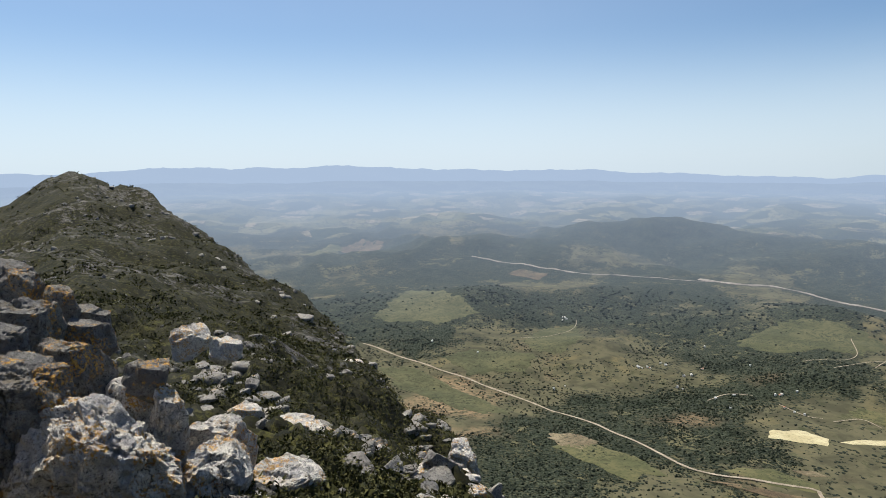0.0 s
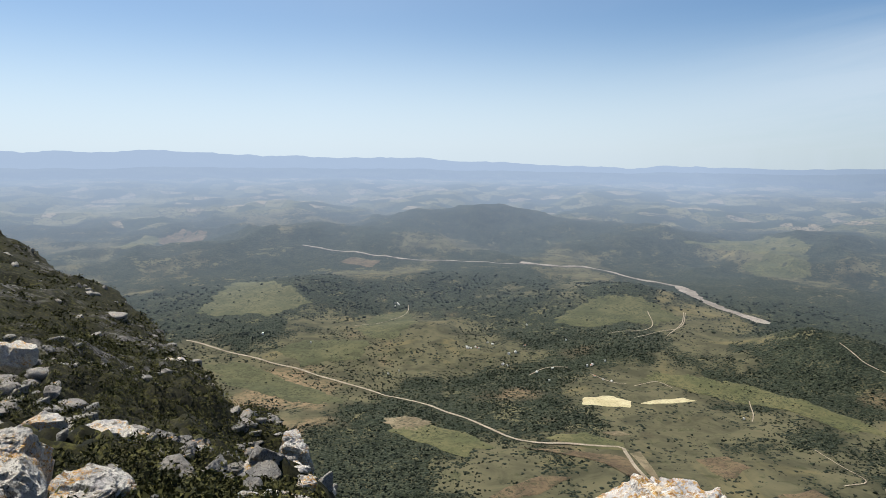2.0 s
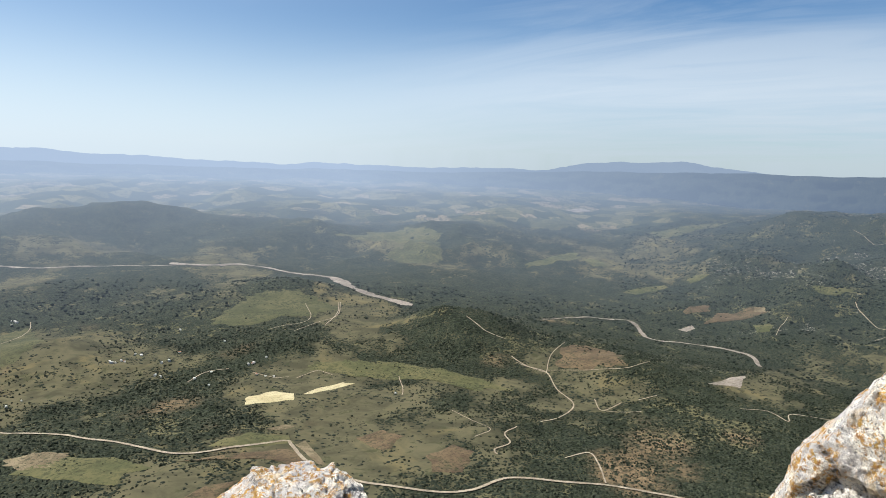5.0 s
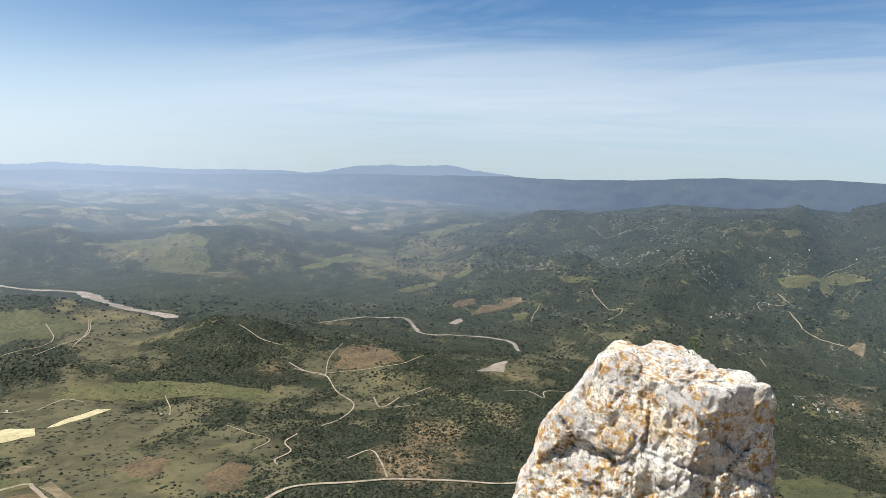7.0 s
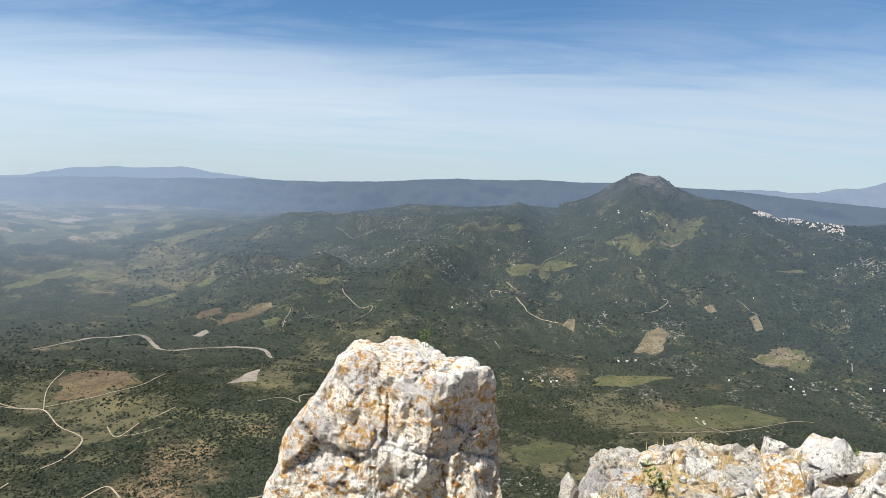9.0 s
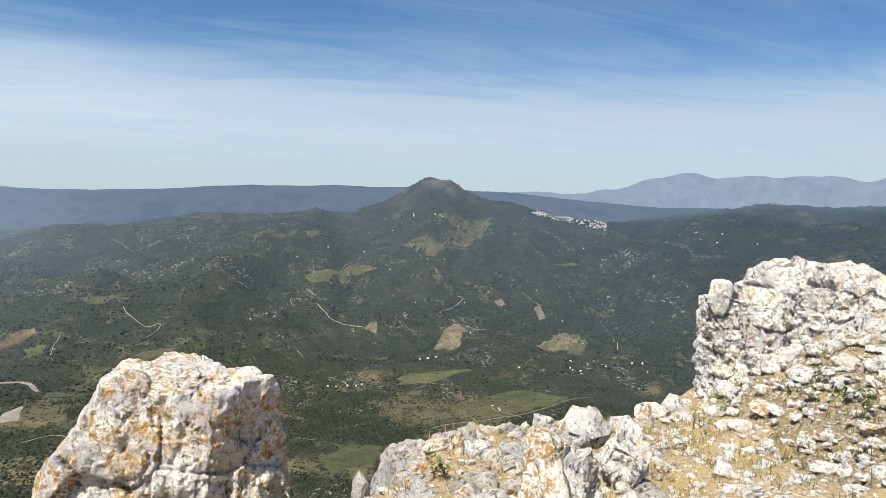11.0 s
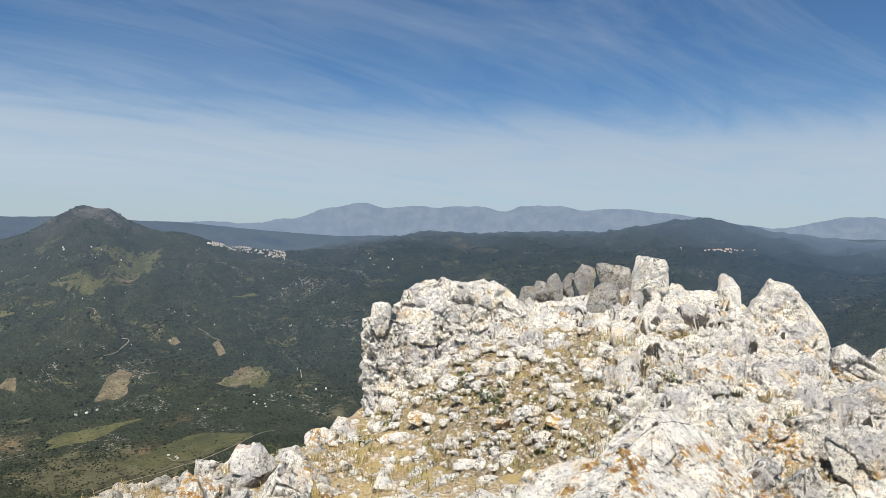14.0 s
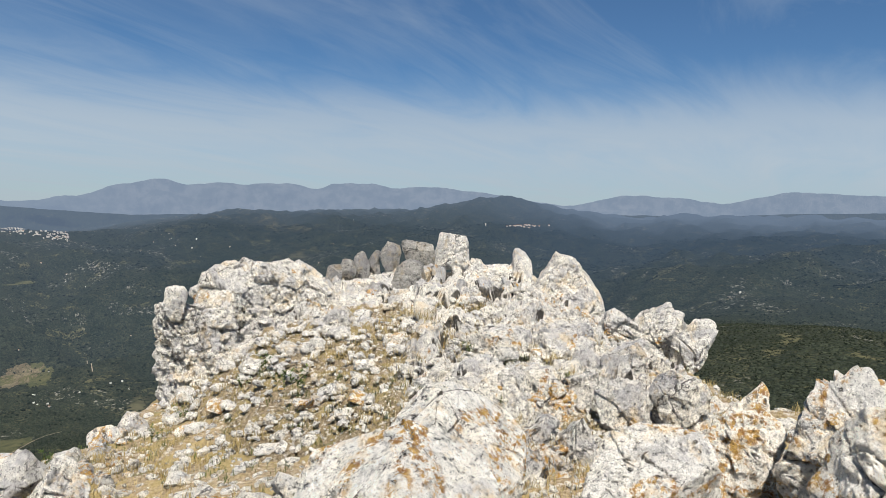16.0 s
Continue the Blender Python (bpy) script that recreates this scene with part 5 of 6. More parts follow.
FORE_ROCKS = [
    (4.07, -1.74, -0.22, 0.43, 0.38, 0.49, 113.2, 61, 5),
    (6.49, -2.13, -1.03, 0.53, 0.42, 0.44, 107.9, 62, 5),
    (6.66, -1.49, -1.3, 0.63, 0.5, 0.6, 102.0, 63, 5),
    (6.85, -3.35, -1.12, 0.7, 0.56, 0.45, 116.3, 64, 5),
    (7.02, -3.89, -1.17, 0.47, 0.38, 0.37, 119.3, 65, 4),
    (3.13, -2.66, -0.06, 0.24, 0.2, 0.18, 132.3, 66, 5),
    (7.85, -5.22, -1.26, 0.43, 0.34, 0.43, 124.1, 67, 4),
    (6.67, -5.13, -1.1, 0.44, 0.35, 0.35, 128.3, 68, 4),
    (5.39, -1.6, -0.92, 0.63, 0.5, 0.34, 106.0, 69, 5),
    (7.69, -4.73, -1.22, 0.45, 0.36, 0.3, 122.0, 70, 4),
    (6.77, -0.93, -1.52, 0.3, 0.24, 0.28, 99.0, 71, 4),
    (5.35, 0.0, -0.98, 0.44, 0.35, 0.4, 90.9, 72, 5),
    (6.89, -1.35, -1.38, 0.61, 0.48, 0.6, 102.5, 73, 5),
    (7.29, -2.16, -1.31, 0.5, 0.4, 0.39, 108.1, 74, 5),
    (6.63, -2.24, -1.06, 0.45, 0.36, 0.35, 110.5, 75, 5),
    (7.28, -2.76, -1.22, 0.32, 0.26, 0.28, 112.6, 76, 4),
    (7.16, -3.05, -1.09, 0.31, 0.25, 0.3, 115.0, 77, 4),
    (5.31, -2.28, -0.63, 0.44, 0.35, 0.45, 115.8, 78, 5),
    (6.22, -3.12, -0.73, 0.42, 0.34, 0.31, 119.0, 79, 5),
    (5.01, -2.81, -0.44, 0.45, 0.36, 0.41, 122.4, 80, 5),
    (5.72, -1.81, -0.93, 0.51, 0.41, 0.38, 109.7, 103, 5),
    (5.68, -1.25, -0.99, 0.53, 0.43, 0.33, 104.3, 104, 5),
    (4.49, -2.13, -0.34, 0.36, 0.29, 0.25, 118.6, 105, 5),
    (7.2, -1.79, -1.37, 0.34, 0.27, 0.36, 105.4, 106, 4),
]
LEFT_ROCKS = [
    (-4.03, 7.4, -2.15, 1.83, 1.64, 1.87, -29.7, 81, 6),
    (-4.95, 7.53, -1.55, 1.29, 1.03, 1.82, -34.7, 82, 6),
    (-4.89, 8.75, -1.33, 0.95, 0.76, 1.19, -30.2, 83, 5),
    (-4.31, 8.84, -1.86, 0.66, 0.53, 1.18, -26.9, 84, 5),
    (-4.03, 8.86, -1.41, 0.62, 0.43, 0.63, -25.3, 85, 4),
    (-3.74, 8.67, -2.06, 0.56, 0.45, 1.4, -24.2, 86, 5),
    (-3.06, 8.3, -2.78, 1.12, 0.89, 1.27, -20.9, 87, 5),
    (-3.29, 9.28, -2.72, 1.1, 0.88, 1.26, -20.1, 88, 5),
    (-7.61, 11.65, -0.85, 0.97, 0.77, 1.46, -34.0, 89, 5),
    (-6.69, 10.46, -1.33, 1.24, 0.99, 1.5, -33.5, 90, 5),
    (-6.72, 11.62, -1.12, 0.51, 0.41, 1.15, -30.8, 91, 4),
    (-6.8, 12.72, -1.6, 0.62, 0.5, 0.85, -28.8, 92, 4),
    (-6.11, 11.39, -1.52, 0.78, 0.63, 0.84, -28.9, 93, 4),
    (-6.41, 9.44, -1.21, 0.83, 0.66, 0.99, -35.3, 94, 5),
    (-2.29, 8.97, -3.2, 1.14, 1.03, 1.01, -14.7, 95, 5),
    (-7.48, 19.03, -3.75, 1.15, 1.04, 0.99, -21.8, 96, 4),
    (-3.42, 22.2, -9.96, 3.16, 2.85, 1.4, -8.8, 97, 5),
    (-8.53, 25.04, -5.82, 1.25, 1.12, 1.1, -19.0, 98, 4),
    (0.69, 30.44, -13.72, 1.93, 1.73, 3.16, 1.4, 99, 5),
    (-10.37, 69.69, -21.61, 3.68, 3.32, 2.48, -8.5, 100, 4),
    (-5.25, 21.83, -7.73, 1.51, 1.36, 0.87, -13.6, 101, 4),
    (-7.34, 23.32, -7.77, 1.38, 1.24, 0.83, -17.7, 102, 4),
]
LONE_ROCKS = [
    (2.53, 3.78, -1.46, 1.1, 0.99, 1.12, 31.3, 111, 7),
]



@functools.cache
def ball(level):
    bm = bmesh.new()
    bmesh.ops.create_icosphere(bm, subdivisions=level, radius=1.0)
    v = np.array([x.co[:] for x in bm.verts])
    f = np.array([[q.index for q in p.verts] for p in bm.faces])
    bm.free()
    return v, f


def facets(q, size, seed):
    """Per point: the height of the tilted facet of its cell (-1 .. 1), the gap to the next cell (in cell sizes) and a random number of the cell."""
    u = q / size
    base = np.floor(u).astype(np.int64)
    first = np.full(len(q), 9.0)
    second = first.copy()
    height, tone = np.zeros(len(q)), np.zeros(len(q))
    for dx in (-1, 0, 1):
        for dy in (-1, 0, 1):
            for dz in (-1, 0, 1):
                c = base + (dx, dy, dz)
                j = [lattice(c[:, 0] + 5000, c[:, 1] + 5000, c[:, 2] + 5000, seed + k) for k in (0, 31, 62)]
                d = u - c - 0.5 - 0.42 * np.stack(j, 1)
                dist = np.sqrt((d ** 2).sum(1))
                tilt = d[:, 0] * j[1] + d[:, 1] * j[2] + d[:, 2] * j[0]
                closer = dist < first
                second = np.where(closer, first, np.minimum(second, dist))
                height = np.where(closer, 0.45 * (j[0] * j[1] + j[2]) * 0.7 + 1.15 * tilt, height)
                tone = np.where(closer, j[2], tone)
                first = np.where(closer, dist, first)
    return height, second - first, tone


def rock_mesh(name, size, seed, level, chips=16, blocky=0.72, cuts=(), rough=1.0, smooth=True, material=None, deep=(0.68, 1.0), dents=(), taper=0.0, radial=False):
    """A weathered block: a rounded box, broken off along flat faces, then pitted and creased. size: width, depth, height in metres."""
    rng = np.random.default_rng(seed)
    v, f = ball(level)
    power = 2 + (1 - blocky) * 9
    p = v / (np.abs(v) ** power).sum(1)[:, None] ** (1 / power)
    for k in range(chips):
        n = rng.normal(0, 1, 3)
        n /= np.linalg.norm(n)
        off = rng.uniform(*deep)
        p = p - np.maximum(p @ n - off, 0)[:, None] * n * 0.94
    for nx, ny, nz, off in cuts:
        n = np.array((nx, ny, nz)) / math.sqrt(nx * nx + ny * ny + nz * nz)
        if radial:
            p = p * (off / np.maximum(p @ n, off))[:, None]
        else:
            p = p - np.maximum(p @ n - off, 0)[:, None] * n
    p = p - (p.max(0) + p.min(0)) / 2
    half = np.array(size) / 2
    p[:, :2] *= (1 - taper * (p[:, 2:] / p[:, 2].max() * 0.5 + 0.5))
    p = p / p.max(0) * half
    scale = float(np.mean(half))
    nrm = p / half ** 2
    nrm /= np.linalg.norm(nrm, axis=1)[:, None]
    q = p + seed * 3.1
    # broken faces: cells of three sizes, each a flat facet of its own tilt and depth, with clefts between them
    bend = np.stack([vnoise(q * 2.2 / max(scale, 0.3) + k, seed + k) for k in (3, 5, 7)], 1) * 0.03 * scale
    coarse_d, coarse_gap, coarse_tone = facets(q + bend, max(0.42, 0.62 * scale), seed + 11)
    fine_d, fine_gap, fine_tone = facets(q + bend * 0.4, max(0.13, 0.20 * scale), seed + 12)
    disp = 0.12 * scale * coarse_d + 0.05 * scale * fine_d
    disp = disp - 0.10 * min(scale, 1.0) * np.exp(-(coarse_gap / 0.03) ** 2) * (0.25 + 0.75 * np.clip(0.5 + 3 * vnoise(q * 1.3, seed + 77), 0, 1)) - 0.016 * scale * np.exp(-(fine_gap / 0.07) ** 2)
    disp = disp + 0.05 * scale * fbm(q * 1.1 / scale, 3, seed + 2) + 0.034 * min(scale, 1.0) * fbm(q * 8.0, 5, seed + 9, 0.62)
    disp = disp - 0.09 * min(scale, 1.0) * np.maximum(fbm(q * 3.4, 3, seed + 21, 0.6) - 0.55, 0) * 2
    disp = disp - 0.10 * min(scale, 0.8) * np.clip(fbm(q * 6.5, 3, seed + 25, 0.6) - 0.35, 0, 0.6) + 0.028 * min(scale, 0.8) * fbm(q * 4.2, 4, seed + 29, 0.6, True)
    disp = disp * rough
    for dx, dy, dz, wide, depth in dents:
        away = np.linalg.norm(p / half - (dx, dy, dz) + 0.10 * np.stack([vnoise(q * 4 + k, seed + k) for k in (2, 4, 6)], 1), axis=1) / wide
        disp = disp - depth * np.exp(-away ** 3)
    p = p + nrm * disp[:, None]
    me = mesh_from(name, p, f, material or STONE, smooth)
    # patchy strength of the shade painted into the clefts
    cleft_dark = np.clip(0.5 + 2.5 * fbm(q * 1.7, 3, seed + 33), 0, 1)
    mark(me, block=(0.6 * coarse_tone + 0.5 * fine_tone) * (level > 3), joint=np.maximum(0.75 * np.exp(-(coarse_gap / 0.018) ** 2), 0.6 * np.exp(-(fine_gap / 0.05) ** 2)) * cleft_dark * (level > 4))
    me.set_sharp_from_angle(angle=radians(17))
    return me


def set_rock(name, row, parent=None, label="", category="", group="", tilt=(0, 0), **kw):
    x, y, z, w, d, h, b, seed, level = row
    me = rock_mesh(name, (w, d, h), seed, level, **kw)
    ob = new(name, me)
    m = Matrix.Translation((x + math.sin(radians(b)) * d * 0.25, y + math.cos(radians(b)) * d * 0.25, z)) @ pose(0, 0, 0, 0, 0, -b) @ pose(0, 0, 0, *tilt, 0)
    ob.matrix_world = m
    if parent:
        ob.parent = parent
        return ob
    return tagged(ob, label, category, group)


def outcrop(name, label, rows, category="outcrop", **kw):
    top = tagged(new(name), label, category)
    for row in rows:
        set_rock("rock", row, top, **kw)
    return top


outcrop("limestone_crag", "tall pale grey limestone crag at the edge of the summit", CLIFF_ROCKS, chips=12, rough=0.85, deep=(0.6, 0.95))
outcrop("limestone_slab", "pale limestone slabs leaning together on the summit crest", SLAB_ROCKS, chips=14, rough=0.8, deep=(0.6, 0.95))
outcrop("limestone_bluff", "jagged pale limestone bluff overhanging the drop", BLUFF_ROCKS, chips=14, rough=1.15, deep=(0.5, 0.9))
set_rock("white_block", WHITE_ROCKS[0], None, "clean white pointed limestone block on the crest", "rock", cuts=((-0.80, -0.2, 0.60, 0.50), (0.70, -0.1, 0.71, 0.52), (0, -0.8, 0.5, 0.6), (0.2, 0, 0.98, 0.62)), chips=5, rough=0.6, material=STONE)
rnd = random.Random(4)
for row in STONE_ROCKS:
    set_rock("standing_stone", row, None, "grey upright stone wedged on the crag", "stone", "standing stones on the crag", blocky=0.85, chips=9, deep=(0.5, 0.85), rough=0.55, taper=rnd.uniform(0.1, 0.4), tilt=(rnd.uniform(-8, 8), rnd.uniform(-14, 14)), material=SHADED_CREST_STONE)
set_rock("crest_block", CREST_BLOCK, None, "squared pale limestone block topping the crag", "rock", blocky=0.7, chips=5, deep=(0.7, 0.95), rough=0.6, cuts=((0.1, 0, 1, 0.72),), taper=0.25, material=STONE)
for row, sides in zip(NEAR_ROCKS[:2], (((0.58, -0.35, 0.74, 0.34), (-0.6, -0.3, 0.75, 0.66)), ((-0.48, -0.35, 0.80, 0.42), (0.35, -0.4, 0.85, 0.48)))):
    set_rock("flat_boulder", row, None, "broad white limestone slab blotched with orange lichen underfoot", "boulder", "boulders of the summit", chips=9, rough=0.42, blocky=0.8, cuts=sides, material=LICHEN_STONE)
def bedded(row):
    """The same rock, reaching down into the ground under it."""
    x, y, z, w, d, h, b, seed, level = row
    foot = float(ground_z(math.degrees(math.atan2(x, y)) % 360, math.hypot(x, y))) - 0.12
    top, low = z + h / 2, min(z - h / 2, foot)
    return x, y, (top + low) / 2, w, d, top - low, b, seed, level


for row in NEAR_ROCKS[2:] + FORE_ROCKS:
    set_rock("boulder", bedded(row), None, "white limestone boulder with orange lichen bedded in the summit", "boulder", "boulders of the summit", cuts=((0, -0.72, 0.69, 0.52),) if row in NEAR_ROCKS[2:3] + NEAR_ROCKS[4:6] else (), rough=0.8 if row in NEAR_ROCKS[:3] else 1.2, blocky=0.72 if row in NEAR_ROCKS[:3] else 0.92, deep=(0.5, 0.9), material=LICHEN_STONE if row in NEAR_ROCKS[:6] + FORE_ROCKS[:1] else WEATHERED_STONE if row[6] < 109 else STAINED_STONE if row in FORE_ROCKS[1::2] else STONE)
# boulders lying in shade take the darkened stone, sunlit ones the paler grey
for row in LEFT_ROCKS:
    set_rock("grey_boulder", row, None, "grey lichened limestone boulder on the shaded slope", "boulder", "boulders of the slope", blocky=0.78, chips=10, rough=0.85, deep=(0.55, 0.92), cuts=((0.08, -0.15, 1, 0.62), (-0.3, -0.95, 0.1, 0.66)), material=GREY_STONE if row in LEFT_ROCKS[:1] + LEFT_ROCKS[3:4] + LEFT_ROCKS[5:8] + LEFT_ROCKS[14:] else SHADED_STONE)
rnd = random.Random(17)
def slope_shape(k, level, material):
    return rock_mesh("grey_boulder", (1.15, 0.85, 0.75), 700 + k, level, chips=12, blocky=0.8, deep=(0.5, 0.9), rough=0.85, material=material, cuts=((0.1, -0.2, 1, 0.62),))


FAR_BOULDERS = [[] for k in range(7)]
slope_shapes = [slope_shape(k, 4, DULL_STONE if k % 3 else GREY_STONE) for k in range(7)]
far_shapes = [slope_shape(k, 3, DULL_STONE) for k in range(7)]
for k in range(900):
    b = rnd.uniform(-30, 7)
    edge = math.exp(np.interp(b, sorted(RIM), [math.log(RIM[q][0]) for q in sorted(RIM)]))
    r = math.exp(rnd.uniform(math.log(8.5), math.log(55))) if k < 640 else edge * rnd.uniform(0.55, 1.0)
    if fbm(np.array([[r * math.sin(radians(b)) / 5, r * math.cos(radians(b)) / 5, 0.5]]), 3, 201)[0] < (-0.12 if r < 40 else 0.05):
        continue
    spot = Vector(drape([b], [r], 0.0)[0])
    if home(np.array([b]), np.array([r]))[0] < land(np.array([b]), np.array([r]))[0]:
        continue
    s = rnd.uniform(0.22, 0.5) * (0.75 + min(r, 130) / 36) * (1.7 if rnd.random() < 0.12 else 1.0)
    size, turn = (s * rnd.uniform(0.8, 1.4), s, s * rnd.uniform(0.6, 1.2)), rnd.uniform(0, 360)
    if r > 21:
        FAR_BOULDERS[k % 7].append((*(spot - Vector((0, 0, 0.10 * s))), *size, radians(turn)))
        continue
    ob = tagged(new("grey_boulder", slope_shapes[k % 7]), "grey lichened limestone boulder on the shaded slope", "boulder", "boulders of the slope")
    ob.matrix_world = Matrix.Translation(spot + Vector((0, 0, -0.10 * s))) @ pose(0, 0, 0, rnd.uniform(-35, 35), rnd.uniform(-35, 35), turn) @ Matrix.Diagonal((*size, 1))
for row in LONE_ROCKS:
    set_rock("lookout_boulder", row, None, "pale limestone boulder top with yellow-orange lichen at the brink", "boulder",
             cuts=((0, 0, 1, 0.60), (-0.45, 0, 0.9, 0.74), (0.35, 0, 0.94, 0.76)), chips=6, rough=0.65, material=STAINED_STONE)

# the squared pillar at the brink: flat top, sheer side, sloping flank
PILLAR = (5.88, 0.96, -1.62, 2.56, 1.7, 3.0, 85.5, 121, 7)
set_rock("rock_pillar", PILLAR, None, "bulky white limestone pillar stained with orange lichen at the brink", "rock",
         dents=((0.60, -0.85, 0.36, 0.24, 0.20), (0.20, -0.88, 0.34, 0.18, 0.15), (0.05, -0.9, 0.64, 0.08, 0.14), (0.5, -0.85, 0.66, 0.10, 0.10), (0.9, -0.6, -0.1, 0.22, 0.14), (0.12, -0.3, 0.98, 0.07, 0.10)),
         cuts=((0, 0, 1, 0.90), (0.99, 0, 0.08, 0.70), (-0.86, 0, 0.50, 0.72), (-0.97, 0, 0.2, 0.80), (-0.32, -0.92, 0.25, 0.66), (0.70, -0.71, 0.05, 0.66), (-0.5, 0, 0.86, 0.93)), chips=5, rough=0.55, radial=True, material=STAINED_STONE)


# ---------------------------------------------------------------- rubble, stones and grass on the summit
MOUND_R = (4.0, 5.5, 7.0, 8.5, 10.0, 11.5, 13.0, 14.8)
MOUND = {126: (-1.2, -1.2, -1.2, -1.2, -1.2, -1.2, -1.2, -1.4), 133: (-1.0, -0.9, -0.7, -0.5, -0.45, -0.2, -0.1, -1.2), 137: (-0.9, -0.7, -0.52, -0.42, -0.2, 0.05, 0.3, -0.9),
         142: (-0.9, -0.62, -0.38, -0.18, -0.06, 0.04, 0.42, -0.9), 147: (-0.85, -0.55, -0.3, -0.06, 0.16, 0.36, 0.5, -0.8), 154: (-0.55, -0.36, -0.2, -0.02, 0.12, 0.3, 0.4, -0.9),
         160: (-0.6, -0.4, -0.26, -0.16, -0.06, -0.1, -0.5, -1.6), 166: (-0.65, -0.45, -0.34, -0.3, -0.42, -0.9, -1.6, -2.4), 172: (-0.9, -0.7, -0.55, -0.6, -1.1, -1.8, -2.4, -3.0), 178: (-1.2, -1.1, -1.1, -1.3, -1.8, -2.4, -3.0, -3.6)}


def mound_z(b, r):
    """Height of the rocky rise that leads from the turf up to the crag."""
    ks = sorted(MOUND)
    grid = np.array([MOUND[k] for k in ks])
    return bilinear(grid, np.interp(b, ks, np.arange(len(ks))), np.interp(r, MOUND_R, np.arange(len(MOUND_R))))


def build_mound():
    b, r = np.meshgrid(np.arange(126, 178.01, 0.17), np.arange(4.0, 14.8, 0.042), indexing="ij")
    shape = b.shape
    b, r = b.ravel(), r.ravel()
    x, y, z = r * np.sin(np.radians(b)), r * np.cos(np.radians(b)), mound_z(b, r)
    q = np.stack([x, y, z * 1.4], 1)
    bend = np.stack([vnoise(q * 2.6 + k, 801 + k) for k in range(3)], 1) * 0.10
    big, big_gap, big_tone = facets(q + bend, 0.85, 811)
    mid, mid_gap, mid_tone = facets(q + bend * 0.7, 0.36, 812)
    small, small_gap, small_tone = facets(q, 0.15, 813)
    turf = np.clip((147 - b) / 5, 0, 1) * np.clip((12.2 - r) / 1.5, 0, 1) * np.clip(0.95 + 0.7 * fbm(q * 0.9, 3, 831), 0, 1)
    turf = np.clip(turf + np.clip(fbm(q * 0.8 + 9, 3, 833) * 1.6 - 0.75, 0, 0.9), 0, 1)
    stony = 1 - 0.82 * turf
    z = z - 0.05 * turf + stony * (0.17 * big + 0.125 * mid + 0.035 * small + 0.05 * fbm(q * 3.0, 4, 821, 0.6, True))
    z = z - stony * (0.17 * np.exp(-(big_gap / 0.05) ** 2) + 0.10 * np.exp(-(mid_gap / 0.09) ** 2) + 0.03 * np.exp(-(small_gap / 0.12) ** 2))
    z = z + 0.015 * fbm(q * 13, 3, 823, 0.6)
    out = stony * (0.05 * big + 0.05 * mid)
    verts = np.stack([x + out * np.cos(7 * x), y + out * np.sin(7 * y), z], 1)
    i, j = np.meshgrid(np.arange(shape[0] - 1), np.arange(shape[1] - 1), indexing="ij")
    a = (i * shape[1] + j).ravel()
    me = mesh_from("ground_rock_rise", verts, np.stack([a, a + 1, a + shape[1] + 1, a + shape[1]], 1), LEDGE_STONE, True)
    # joint: gaps between blocks, coloured for soil and crevice shade
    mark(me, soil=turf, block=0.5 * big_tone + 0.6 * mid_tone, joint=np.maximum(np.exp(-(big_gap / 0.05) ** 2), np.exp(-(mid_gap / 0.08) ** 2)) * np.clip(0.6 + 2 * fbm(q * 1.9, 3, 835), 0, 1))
    me.set_sharp_from_angle(angle=radians(17))
    tagged(new("ground_rock_rise", me), "broken white limestone ledges rising from dry turf to the crag", "outcrop", "", "structure")


build_mound()


def drape_top(b, r, lift):
    """On the ground or on the rocky rise, whichever is higher."""
    p = drape(b, r, lift)
    p[:, 2] = np.maximum(p[:, 2], np.where((b > 126) & (b < 178) & (r > 4) & (r < 14.8), mound_z(b, r), -9.0) + lift)
    return p


def near_ground(b, r):
    return drape_top(np.atleast_1d(b), np.atleast_1d(r), 0.0)[0]


def many(name, label, category, source, places, sizes, turns, material, smooth=False):
    """Many small alike pieces as one mass."""
    v, f = source
    n = len(places)
    c, s = np.cos(turns), np.sin(turns)
    x = (v[None, :, 0] * c[:, None] - v[None, :, 1] * s[:, None]) * sizes[:, 0:1]
    y = (v[None, :, 0] * s[:, None] + v[None, :, 1] * c[:, None]) * sizes[:, 1:2]
    z = v[None, :, 2] * sizes[:, 2:3]
    verts = (np.stack([x, y, z], 2) + places[:, None]).reshape(-1, 3)
    faces = (f[None] + (np.arange(n) * len(v))[:, None, None]).reshape(-1, f.shape[1])
    return tagged(new(name, mesh_from(name, verts, faces, material, smooth)), label, category, "", "stuff")


for mesh, rows in zip(far_shapes, FAR_BOULDERS):
    rows = np.array(rows)
    source = np.array([v.co[:] for v in mesh.vertices]), np.array([q.vertices[:] for q in mesh.polygons])
    many("slope_boulders", "grey limestone boulders strewn over the far slope", "boulders", source, rows[:, :3], rows[:, 3:6], rows[:, 6], mesh.materials[0], True)
shapes = [rock_mesh("rubble_stone", (1.0, 0.85, 0.7), 300 + k, 3, chips=14, blocky=0.8, deep=(0.55, 0.95), rough=0.6, material=STAINED_STONE if k % 4 == 0 else STONE) for k in range(14)]
rubble = tagged(new("rubble_field"), "loose pale limestone rubble strewn over dry summit turf", "rubble")
rnd = random.Random(21)
